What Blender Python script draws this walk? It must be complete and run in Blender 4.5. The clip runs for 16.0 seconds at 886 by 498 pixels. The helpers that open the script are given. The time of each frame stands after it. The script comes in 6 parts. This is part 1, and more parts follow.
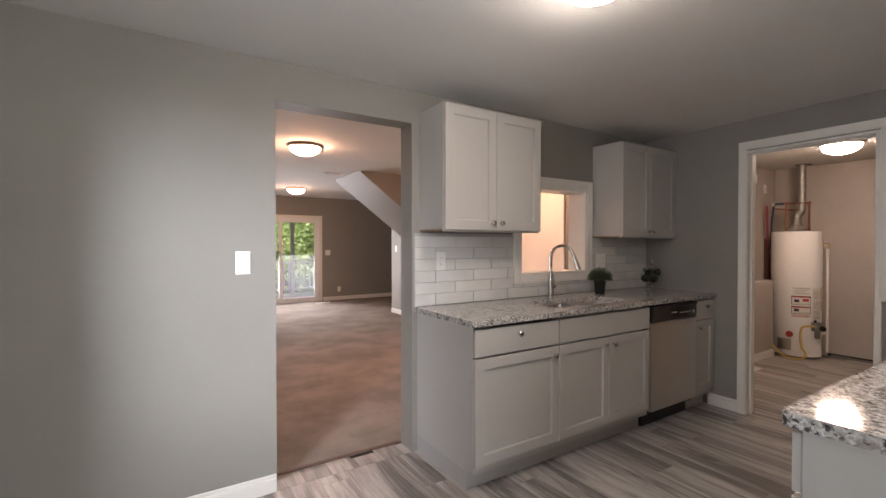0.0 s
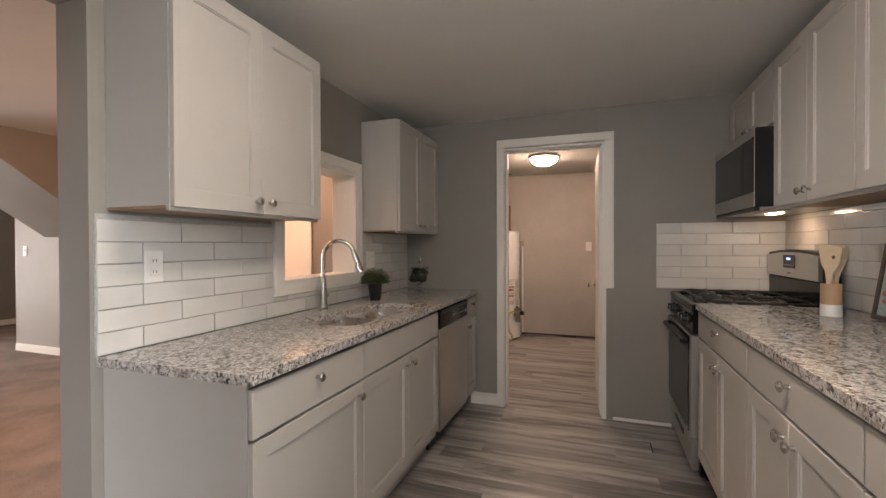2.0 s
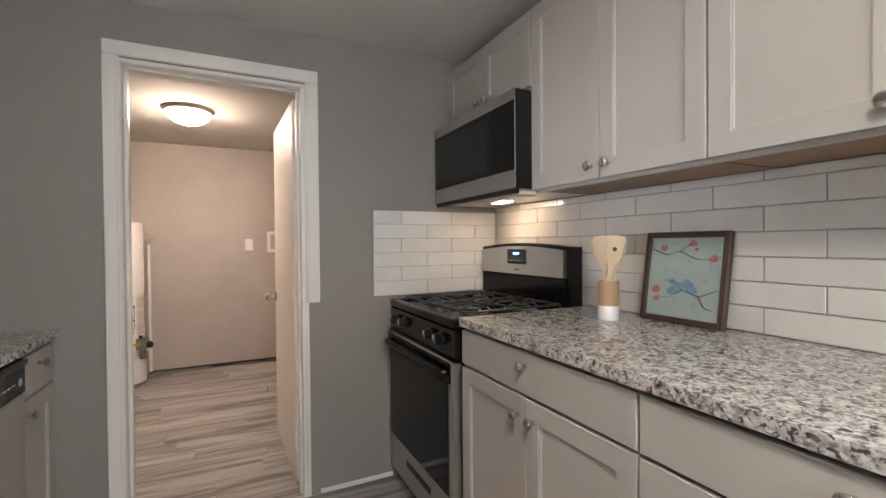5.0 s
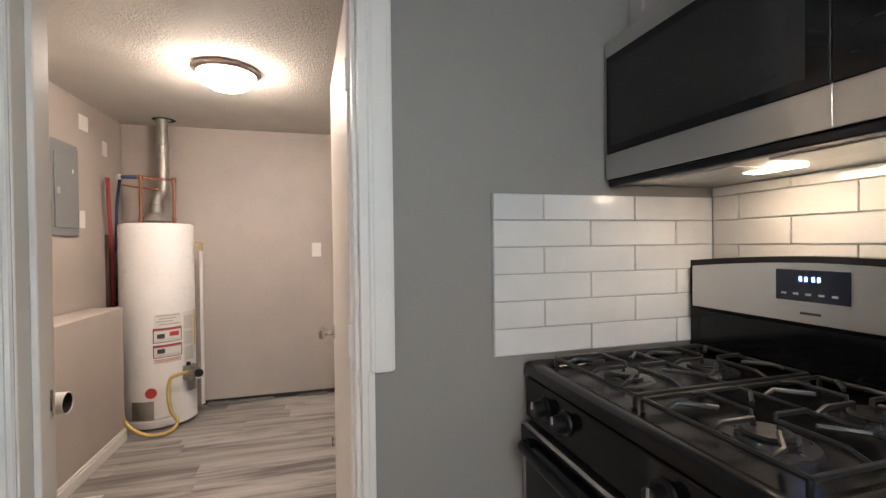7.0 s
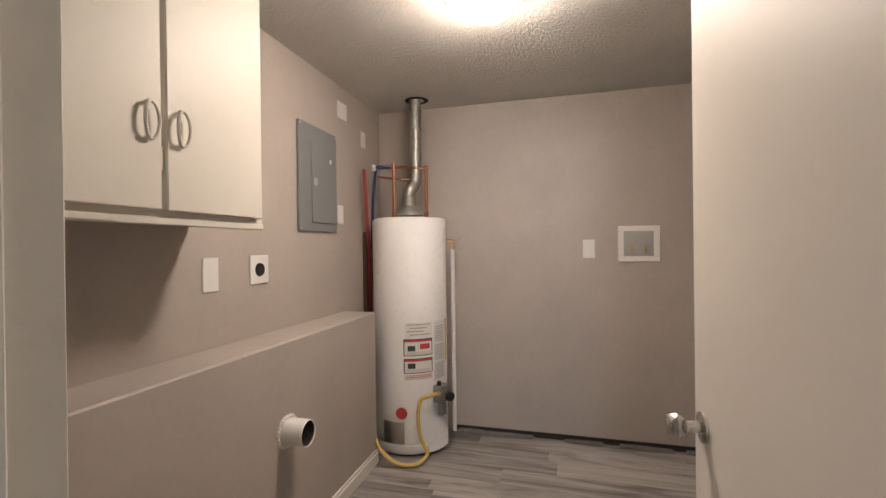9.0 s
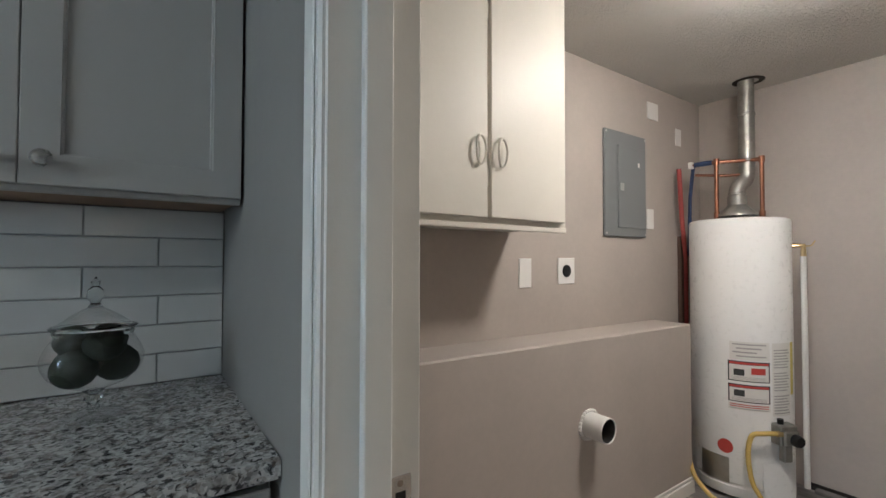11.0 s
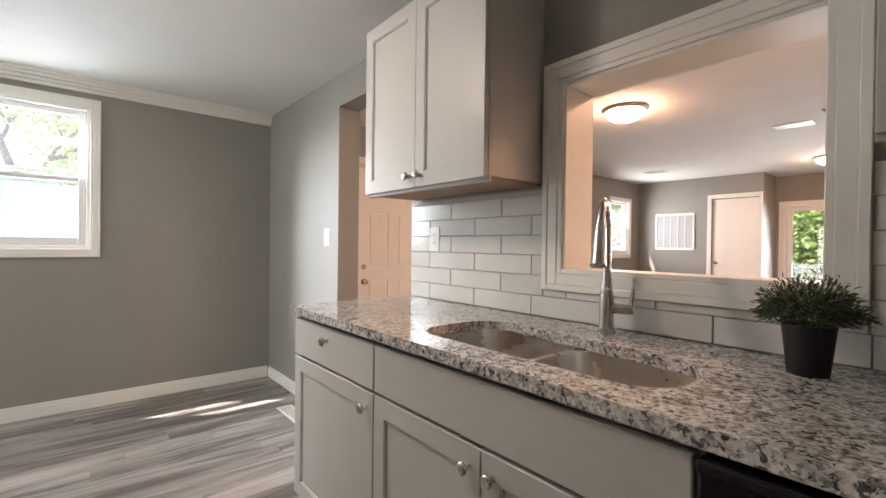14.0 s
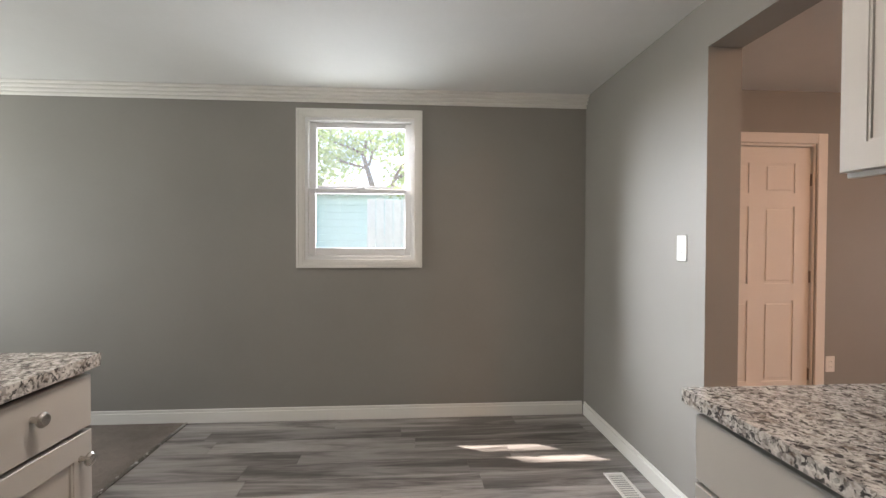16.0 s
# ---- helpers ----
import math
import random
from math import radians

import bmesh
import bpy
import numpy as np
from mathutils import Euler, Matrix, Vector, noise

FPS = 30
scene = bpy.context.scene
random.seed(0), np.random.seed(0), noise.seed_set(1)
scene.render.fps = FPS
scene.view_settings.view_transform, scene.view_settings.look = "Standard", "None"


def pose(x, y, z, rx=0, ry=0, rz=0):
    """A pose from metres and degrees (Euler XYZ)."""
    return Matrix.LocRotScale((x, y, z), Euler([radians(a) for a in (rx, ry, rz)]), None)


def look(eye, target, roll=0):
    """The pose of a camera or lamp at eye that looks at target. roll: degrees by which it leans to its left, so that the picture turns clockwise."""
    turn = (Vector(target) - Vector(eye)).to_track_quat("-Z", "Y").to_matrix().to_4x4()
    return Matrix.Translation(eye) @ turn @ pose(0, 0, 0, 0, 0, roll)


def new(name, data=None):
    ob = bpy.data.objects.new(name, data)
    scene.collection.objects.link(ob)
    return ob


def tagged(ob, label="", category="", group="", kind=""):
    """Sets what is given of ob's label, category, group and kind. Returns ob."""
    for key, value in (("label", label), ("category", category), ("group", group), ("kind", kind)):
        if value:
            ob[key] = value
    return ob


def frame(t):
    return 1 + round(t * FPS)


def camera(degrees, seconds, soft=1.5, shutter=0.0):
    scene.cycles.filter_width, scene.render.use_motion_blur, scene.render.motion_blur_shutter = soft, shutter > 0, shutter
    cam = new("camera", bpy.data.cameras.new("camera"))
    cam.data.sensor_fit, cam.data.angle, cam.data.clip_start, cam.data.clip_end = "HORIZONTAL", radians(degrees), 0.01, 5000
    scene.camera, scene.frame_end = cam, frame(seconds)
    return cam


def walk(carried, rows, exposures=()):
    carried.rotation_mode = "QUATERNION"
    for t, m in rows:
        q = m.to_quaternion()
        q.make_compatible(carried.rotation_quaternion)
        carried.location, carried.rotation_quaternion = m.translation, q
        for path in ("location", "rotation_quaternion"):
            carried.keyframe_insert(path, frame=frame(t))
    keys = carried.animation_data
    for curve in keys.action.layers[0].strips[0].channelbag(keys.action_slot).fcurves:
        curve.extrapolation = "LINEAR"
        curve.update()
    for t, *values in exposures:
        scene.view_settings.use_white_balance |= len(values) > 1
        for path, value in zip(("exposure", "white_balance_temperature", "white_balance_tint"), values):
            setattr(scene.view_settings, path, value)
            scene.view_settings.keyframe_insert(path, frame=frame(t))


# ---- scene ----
cam = camera(90.9, 16.0)
PATH = [
    (0, (0.283, 0.4, 1.314), (1.353, 2.089, 1.29), 0.0),
    (0.5, (0.372, 0.658, 1.309), (1.686, 2.165, 1.287), -0.1),
    (1, (0.435, 0.899, 1.32), (1.978, 2.172, 1.301), -0.2),
    (1.5, (0.5, 1.13, 1.305), (2.241, 2.115, 1.286), -0.2),
    (2, (0.648, 1.288, 1.275), (2.533, 1.955, 1.256), -0.2),
    (2.5, (0.823, 1.425, 1.262), (2.797, 1.746, 1.239), -0.3),
    (3, (0.967, 1.556, 1.254), (2.967, 1.551, 1.234), -0.2),
    (3.5, (1.136, 1.601, 1.231), (3.108, 1.269, 1.217), -0.1),
    (3.7, (1.22, 1.618, 1.225), (3.172, 1.184, 1.206), -0.1),
    (4.75, (1.69, 1.588, 1.237), (3.498, 0.733, 1.211), -0.3),
    (5.8, (2.243, 1.471, 1.253), (4.035, 0.584, 1.231), -0.6),
    (6, (2.364, 1.441, 1.258), (4.17, 0.581, 1.234), -0.7),
    (6.5, (2.644, 1.395, 1.278), (4.504, 0.661, 1.26), -0.6),
    (7, (2.912, 1.352, 1.281), (4.839, 0.817, 1.26), -0.7),
    (7.5, (3.182, 1.377, 1.283), (5.165, 1.115, 1.268), -0.6),
    (8, (3.45, 1.451, 1.286), (5.45, 1.467, 1.275), -0.6),
    (9.25, (3.972, 1.582, 1.258), (5.86, 2.24, 1.256), -0.7),
    (10, (4.058, 1.575, 1.228), (5.748, 2.644, 1.252), -0.5),
    (10.5, (3.976, 1.533, 1.217), (5.44, 2.894, 1.26), -0.1),
    (11, (3.849, 1.462, 1.234), (4.988, 3.106, 1.283), 0.1),
    (11.5, (3.732, 1.426, 1.24), (4.493, 3.275, 1.275), 0.5),
    (12, (3.641, 1.427, 1.238), (3.948, 3.403, 1.254), 0.7),
    (12.5, (3.586, 1.472, 1.227), (3.364, 3.46, 1.228), 0.6),
    (13, (3.546, 1.517, 1.218), (2.857, 3.395, 1.211), 0.7),
    (13.5, (3.486, 1.528, 1.188), (2.331, 3.161, 1.179), 0.7),
    (13.8, (3.437, 1.513, 1.179), (2.046, 2.95, 1.167), 0.8),
    (14, (3.393, 1.503, 1.172), (1.866, 2.794, 1.155), 0.7),
    (14.5, (3.229, 1.476, 1.19), (1.448, 2.386, 1.16), 0.5),
    (15, (3.04, 1.455, 1.226), (1.123, 2.024, 1.192), 0.5),
    (15.5, (2.807, 1.499, 1.232), (0.83, 1.796, 1.194), 0.3),
    (16, (2.541, 1.58, 1.243), (0.546, 1.717, 1.21), 0.2),
]

EXPOSURES = [
    (0.0, 1.18, 7250, 23), (1.5, 1.29, 7600, 22), (2.5, 1.56, 7600, 21), (3.5, 1.87, 7100, 18), (6.0, 2.07, 6700, 17),
    (7.5, 2.12, 6200, 12), (8.5, 1.72, 6350, 13), (10.5, 1.7, 5550, 4), (11.5, 1.85, 5500, 6), (12.5, 2.08, 6150, 11),
    (13.5, 1.96, 7100, 18), (14.5, 1.45, 7150, 18), (16.0, 1.27, 7250, 19),
]
walk(cam, [(t, look(eye, target, roll)) for t, eye, target, roll in PATH], EXPOSURES)

# ---- world, sun and large lights ----
world = bpy.data.worlds.new("world")
scene.world = world
world.use_nodes = True
wn = world.node_tree.nodes
sky = wn.new("ShaderNodeTexSky")
sky.sky_type = "NISHITA"
sky.sun_disc = False
sky.sun_elevation = radians(52)
SUN_WAY = Vector((0.385, 0.665, -1.0)).normalized()
sky.sun_rotation = math.atan2(-SUN_WAY.x, -SUN_WAY.y)
wn["Background"].inputs["Strength"].default_value = 0.15
world.node_tree.links.new(sky.outputs[0], wn["Background"].inputs["Color"])

sun = new("sun", bpy.data.lights.new("sun", "SUN"))
sun.data.energy = 5.0
sun.data.angle = radians(0.5)
sun.data.color = (1.0, 0.97, 0.92)
sun.matrix_basis = look((-4, -8, 10), Vector((-4, -8, 10)) + SUN_WAY)


def sky_light(name, place, target, width, height, watts, colour, spread=150):
    """An area lamp standing in for daylight, in a window's opening or outside it."""
    ob = new(name, bpy.data.lights.new(name, "AREA"))
    ob.data.shape = "RECTANGLE"
    ob.data.size, ob.data.size_y = width, height
    ob.data.energy, ob.data.color = watts, colour
    ob.data.spread = radians(spread)
    ob.matrix_basis = look(place, target)
    return ob


DAY = (0.86, 0.93, 1.0)
# added fill lamp high outside the window, aimed in as the sky's glow
sky_light("skylight_through_kitchen_window", (-1.85, -0.45, 2.55), (-0.53, 1.22, 1.62), 1.1, 1.1, 190, (0.74, 0.87, 1.0))
sky_light("daylight_kitchen_window", (-0.72, 1.21, 1.60), (1.6, 1.35, 1.58), 0.66, 0.9, 5.6, (0.74, 0.88, 1.0), 130)
sky_light("daylight_front_opening", (0.45, -2.58, 1.25), (0.45, 0.2, 2.7), 1.5, 1.8, 21, (0.82, 0.95, 1.0))
sky_light("daylight_living_slider", (2.4, 10.34, 1.05), (2.4, 5, -1.0), 1.6, 1.8, 34, DAY, 110)
sky_light("daylight_living_window", (-0.60, 8.9, 1.5), (3, 8.9, 1.2), 0.55, 0.9, 14, DAY)

# ---- materials ----


class Nodes:
    """A node material with short ways to add and join nodes."""

    def __init__(self, name, rough=0.5, metal=0.0, spec=0.5):
        self.mat = bpy.data.materials.new(name)
        self.mat.use_nodes = True
        self.t = self.mat.node_tree
        self.b = self.t.nodes["Principled BSDF"]
        self.b.inputs["Roughness"].default_value = rough
        self.b.inputs["Metallic"].default_value = metal
        self.b.inputs["Specular IOR Level"].default_value = spec
        self.co = self.add("ShaderNodeTexCoord").outputs["Object"]

    def add(self, kind, **props):
        n = self.t.nodes.new(kind)
        for k, v in props.items():
            n.inputs[k].default_value = v
        return n

    def join(self, a, b):
        self.t.links.new(a, b)

    def stretched(self, x, y, z, shift=False):
        m = self.add("ShaderNodeMapping")
        m.inputs["Scale"].default_value = (x, y, z)
        self.join(self.co, m.inputs["Vector"])
        if shift:
            info = self.add("ShaderNodeObjectInfo")
            c = self.add("ShaderNodeCombineXYZ")
            s = self.math("MULTIPLY", info.outputs["Random"], 37.0)
            for k in "XYZ":
                self.join(s, c.inputs[k])
            self.join(c.outputs[0], m.inputs["Location"])
        return m.outputs[0]

    def noise(self, scale, detail=4.0, rough=0.55, co=None, distort=0.0):
        n = self.add("ShaderNodeTexNoise", Scale=scale, Detail=detail, Roughness=rough, Distortion=distort)
        self.join(co or self.co, n.inputs["Vector"])
        return n.outputs["Fac"]

    def cells(self, scale, co=None, out="Color"):
        n = self.add("ShaderNodeTexVoronoi", Scale=scale)
        self.join(co or self.co, n.inputs["Vector"])
        return n.outputs[out]

    def math(self, op, a, b):
        n = self.t.nodes.new("ShaderNodeMath")
        n.operation = op
        for k, v in enumerate((a, b)):
            if isinstance(v, (int, float)):
                n.inputs[k].default_value = v
            else:
                self.join(v, n.inputs[k])
        return n.outputs[0]

    def ramp(self, fac, stops):
        n = self.t.nodes.new("ShaderNodeValToRGB")
        e = n.color_ramp.elements
        while len(e) < len(stops):
            e.new(0.5)
        for el, (p, c) in zip(e, stops):
            el.position = p
            el.color = (*c, 1) if len(c) == 3 else c
        self.join(fac, n.inputs[0])
        return n.outputs[0]

    def mix(self, fac, a, b, how="MIX"):
        n = self.t.nodes.new("ShaderNodeMixRGB")
        n.blend_type = how
        for k, v in (("Fac", fac), ("Color1", a), ("Color2", b)):
            if isinstance(v, (int, float)):
                n.inputs[k].default_value = v
            elif isinstance(v, tuple):
                n.inputs[k].default_value = (*v, 1)
            else:
                self.join(v, n.inputs[k])
        return n.outputs[0]

    def colour(self, c):
        if isinstance(c, tuple):
            self.b.inputs["Base Color"].default_value = (*c, 1)
        else:
            self.join(c, self.b.inputs["Base Color"])
        return self

    def rough(self, fac, low, high):
        n = self.add("ShaderNodeMapRange")
        n.inputs["To Min"].default_value, n.inputs["To Max"].default_value = low, high
        self.join(fac, n.inputs["Value"])
        self.join(n.outputs[0], self.b.inputs["Roughness"])
        return self

    def bump(self, fac, strength, distance=0.01):
        n = self.add("ShaderNodeBump", Strength=strength, Distance=distance)
        self.join(fac, n.inputs["Height"])
        self.join(n.outputs[0], self.b.inputs["Normal"])
        return self


def tint(c, k):
    return tuple(min(1.0, v * k) for v in c)


def paint(name, c, rough=0.5, spread=0.06, grain=260.0, relief=0.12, spec=0.4):
    """Painted plaster or wood: faint clouds of tone, roller or brush grain."""
    m = Nodes(name, rough, spec=spec)
    a = m.noise(1.7, 3)
    b = m.noise(38.0, 4)
    m.colour(m.mix(0.25, m.ramp(a, [(0.3, tint(c, 1 - spread)), (0.7, tint(c, 1 + spread))]), m.ramp(b, [(0.3, tint(c, 1 - spread)), (0.7, tint(c, 1 + spread))])))
    m.rough(b, rough - 0.06, rough + 0.08)
    m.bump(m.noise(grain, 3), relief, 0.004)
    return m.mat


WALL = (0.260, 0.247, 0.225)
wall_paint = paint("wall_paint", WALL, 0.55, 0.05, 190, 0.10)
util_paint = paint("utility_wall_paint", (0.43, 0.385, 0.345), 0.55, 0.10, 120, 0.16)
ceiling_paint = paint("ceiling_paint", (0.70, 0.70, 0.68), 0.8, 0.04, 150, 0.14)
trim_paint = paint("trim_paint", (0.74, 0.725, 0.68), 0.35, 0.03, 90, 0.06)
door_paint = paint("door_paint", (0.74, 0.70, 0.64), 0.5, 0.03, 70, 0.08)
cabinet_paint = paint("cabinet_paint", (0.44, 0.427, 0.40), 0.38, 0.025, 120, 0.05)
laundry_paint = paint("laundry_cabinet_paint", (0.70, 0.67, 0.60), 0.46, 0.03, 60, 0.07)
plastic_white = paint("white_plastic", (0.76, 0.75, 0.72), 0.3, 0.02, 60, 0.02)
vinyl_white = paint("white_vinyl", (0.78, 0.78, 0.77), 0.3, 0.02, 60, 0.02)
# grey on the white grille's louvres, imitating the dark gaps between them
louvre_grey = paint("louvre_gap_shade_grey", (0.42, 0.42, 0.43), 0.4, 0.04, 60, 0.03)
panel_grey = paint("panel_grey_enamel", (0.19, 0.20, 0.205), 0.45, 0.06, 90, 0.08)
enamel_white = paint("white_enamel", (0.80, 0.80, 0.79), 0.28, 0.03, 30, 0.03)
black_plastic = paint("black_plastic", (0.006, 0.006, 0.0065), 0.3, 0.1, 80, 0.03)
toe_paint = paint("toe_kick_paint", (0.40, 0.39, 0.37), 0.5, 0.05, 90, 0.05)


def popcorn():
    m = Nodes("textured_ceiling_paint", 0.85)
    c = (0.62, 0.60, 0.56)
    a = m.noise(2.0, 3)
    m.colour(m.ramp(a, [(0.3, tint(c, 0.95)), (0.7, tint(c, 1.05))]))
    lumps = m.math("ADD", m.noise(62, 4, 0.6, distort=0.6), m.math("MULTIPLY", m.noise(150, 2), 0.4))
    return m.bump(lumps, 0.7, 0.02).mat


def granite():
    m = Nodes("speckled_granite", 0.1, spec=0.42)
    big = m.noise(26, 5, 0.65, distort=0.4)
    base = m.ramp(big, [(0.36, (0.17, 0.16, 0.15)), (0.45, (0.34, 0.325, 0.305)), (0.53, (0.62, 0.61, 0.585)), (0.66, (0.40, 0.39, 0.37))])
    cell = m.cells(150)
    grey = m.t.nodes.new("ShaderNodeRGBToBW")
    m.join(cell, grey.inputs[0])
    fleck = m.ramp(grey.outputs[0], [(0.22, (0.03, 0.03, 0.035)), (0.34, (0.22, 0.20, 0.19)), (0.5, (0.52, 0.50, 0.48)), (0.8, (0.75, 0.73, 0.70))])
    base = m.mix(0.42, base, fleck)
    black = m.noise(70, 4, 0.6, distort=0.8)
    base = m.mix(m.ramp(black, [(0.545, (0, 0, 0)), (0.595, (0.9, 0.9, 0.9))]), base, (0.025, 0.025, 0.028))
    brown = m.noise(48, 3, 0.6, distort=0.5)
    base = m.mix(m.ramp(brown, [(0.56, (0, 0, 0)), (0.63, (0.45, 0.45, 0.45))]), base, (0.20, 0.15, 0.115))
    m.colour(base)
    m.rough(m.noise(90, 3), 0.05, 0.10)
    return m.bump(m.noise(40, 2), 0.015, 0.002).mat


def plank_floor():
    m = Nodes("grey_vinyl_plank", 0.4)
    co = m.stretched(1, 1, 1, True)
    long_co = m.stretched(5.5, 0.5, 1, True)
    streak = m.noise(1.6, 6, 0.62, long_co, 0.9)
    fine = m.noise(9.0, 5, 0.6, m.stretched(9.0, 0.5, 1, True))
    info = m.add("ShaderNodeObjectInfo")
    tone = m.ramp(streak, [(0.39, (0.080, 0.073, 0.068)), (0.455, (0.19, 0.177, 0.167)), (0.53, (0.32, 0.303, 0.288)), (0.64, (0.41, 0.392, 0.375))])
    tone = m.mix(0.2, tone, m.ramp(fine, [(0.38, (0.15, 0.138, 0.13)), (0.62, (0.48, 0.455, 0.43))]))
    each = m.ramp(info.outputs["Random"], [(0.0, (0.84, 0.835, 0.83)), (1.0, (1.20, 1.19, 1.18))])
    m.colour(m.mix(1.0, tone, each, "MULTIPLY"))
    m.rough(fine, 0.30, 0.46)
    return m.bump(fine, 0.12, 0.003).mat


def carpet():
    m = Nodes("brown_carpet", 0.95, spec=0.1)
    blot = m.noise(2.2, 4, 0.6)
    tuft = m.noise(260, 3)
    c = m.ramp(blot, [(0.38, (0.145, 0.122, 0.106)), (0.60, (0.27, 0.232, 0.203))])
    m.colour(m.mix(0.45, c, m.ramp(tuft, [(0.35, (0.115, 0.098, 0.085)), (0.65, (0.32, 0.275, 0.24))])))
    return m.bump(m.math("ADD", tuft, m.math("MULTIPLY", m.noise(14, 3), 0.8)), 0.5, 0.012).mat


def tile_glaze():
    m = Nodes("white_ceramic_tile", 0.16)
    info = m.add("ShaderNodeObjectInfo")
    a = m.noise(5.0, 3, 0.5, m.stretched(1, 1, 1, True))
    c = m.ramp(a, [(0.3, (0.58, 0.575, 0.55)), (0.7, (0.66, 0.655, 0.63))])
    m.colour(m.mix(1.0, c, m.ramp(info.outputs["Random"], [(0, (0.93, 0.93, 0.94)), (1, (1.03, 1.02, 1.0))]), "MULTIPLY"))
    m.rough(a, 0.08, 0.2)
    return m.bump(m.noise(9, 2, 0.5, m.stretched(1, 1, 1, True)), 0.10, 0.006).mat


def grout():
    m = Nodes("grey_grout", 0.9)
    m.colour(m.ramp(m.noise(60, 4), [(0.3, (0.34, 0.34, 0.33)), (0.7, (0.44, 0.44, 0.43))]))
    return m.bump(m.noise(300, 3), 0.3, 0.003).mat


def brushed(name, c, rough=0.3, along=(1, 1, 90), relief=0.008):
    m = Nodes(name, rough, 1.0)
    n = m.noise(18, 4, 0.6, m.stretched(*along))
    m.colour(m.ramp(n, [(0.3, tint(c, 0.94)), (0.7, tint(c, 1.05))]))
    m.rough(n, rough - 0.05, rough + 0.06)
    return m.bump(n, relief, 0.001).mat if relief else m.mat


def worn(name, c, rough, metal=0.0, spread=0.15, scale=30.0, relief=0.15):
    m = Nodes(name, rough, metal)
    n = m.noise(scale, 5, 0.6)
    m.colour(m.mix(0.5, m.ramp(n, [(0.3, tint(c, 1 - spread)), (0.7, tint(c, 1 + spread))]), m.ramp(m.noise(scale / 9, 3), [(0.3, tint(c, 1 - spread)), (0.7, tint(c, 1 + spread))])))
    m.rough(n, max(0.03, rough - 0.08), min(1, rough + 0.1))
    return m.bump(n, relief, 0.003).mat


def clear_glass(name, tone=(1, 1, 1)):
    m = Nodes(name, 0.0)
    m.b.inputs["Transmission Weight"].default_value = 1.0
    m.b.inputs["IOR"].default_value = 1.45
    m.colour(tone)
    return m.mat


def pane_glass(name="window_glass", gloss_most=0.5, haze=0.012, base=0.035):
    """Thin glass: clear, glossier at a slant, with a white translucent veil mixed in to imitate glare."""
    m = Nodes(name)
    out = m.t.nodes["Material Output"]
    clear, gloss, veil = m.add("ShaderNodeBsdfTransparent"), m.add("ShaderNodeBsdfGlossy", Roughness=0.0), m.add("ShaderNodeBsdfTranslucent")
    veil.inputs["Color"].default_value = (0.95, 0.97, 1.0, 1)
    mixer, veiled = m.add("ShaderNodeMixShader"), m.add("ShaderNodeMixShader", Fac=haze)
    slant = m.add("ShaderNodeLayerWeight", Blend=0.5).outputs["Facing"]
    m.join(m.math("ADD", m.math("MULTIPLY", m.math("POWER", slant, 4.0), gloss_most), base), mixer.inputs[0])
    m.join(clear.outputs[0], mixer.inputs[1])
    m.join(gloss.outputs[0], mixer.inputs[2])
    m.join(mixer.outputs[0], veiled.inputs[1])
    m.join(veil.outputs[0], veiled.inputs[2])
    m.join(veiled.outputs[0], out.inputs["Surface"])
    return m.mat


def glow(name, c, strength, base=(0.8, 0.8, 0.8), rough=0.3):
    m = Nodes(name, rough)
    m.colour(base)
    m.b.inputs["Emission Color"].default_value = (*c, 1)
    m.b.inputs["Emission Strength"].default_value = strength
    return m.mat


def leaf(name, dark, light):
    m = Nodes(name, 0.6)
    g = m.add("ShaderNodeNewGeometry")
    m.colour(m.ramp(g.outputs["Random Per Island"], [(0, dark), (1, light)]))
    thin, mixer = m.add("ShaderNodeBsdfTranslucent"), m.add("ShaderNodeMixShader", Fac=0.5)
    m.join(m.b.inputs["Base Color"].links[0].from_socket, thin.inputs["Color"])
    m.join(m.b.outputs[0], mixer.inputs[1])
    m.join(thin.outputs[0], mixer.inputs[2])
    m.join(mixer.outputs[0], m.t.nodes["Material Output"].inputs["Surface"])
    return m.mat


popcorn_mat, granite_mat, plank_mat, carpet_mat = popcorn(), granite(), plank_floor(), carpet()
tile_mat, grout_mat = tile_glaze(), grout()
steel = brushed("brushed_stainless_steel", (0.56, 0.55, 0.53), 0.3)
steel_sink = brushed("satin_sink_steel", (0.68, 0.66, 0.63), 0.28, (1, 1, 1), 0.0)
nickel = brushed("brushed_nickel", (0.55, 0.53, 0.50), 0.26, (1, 1, 1))
bronze = brushed("bronze_ring", (0.30, 0.25, 0.21), 0.4, (1, 1, 1))
galvanised = worn("galvanised_sheet", (0.52, 0.52, 0.50), 0.38, 1.0, 0.2, 14)
dull_zinc = worn("dull_galvanised_pipe", (0.36, 0.355, 0.33), 0.5, 1.0, 0.35, 22)
pex_red, pex_blue = worn("faded_red_pipe", (0.33, 0.055, 0.05), 0.55, 0, 0.2, 30), worn("dull_blue_pipe", (0.018, 0.04, 0.11), 0.5, 0, 0.2, 30)
copper = worn("copper_pipe", (0.30, 0.145, 0.09), 0.38, 1.0, 0.25, 25)
brass = worn("brass_fitting", (0.55, 0.42, 0.22), 0.35, 1.0)
black_gloss = worn("black_gloss", (0.005, 0.005, 0.0055), 0.10, 0, 0.1, 30, 0.02)
black_enamel = worn("black_enamel", (0.006, 0.006, 0.0065), 0.19, 0, 0.15, 40, 0.04)
cast_iron = worn("cast_iron", (0.016, 0.016, 0.016), 0.34, 0, 0.3, 90, 0.3)
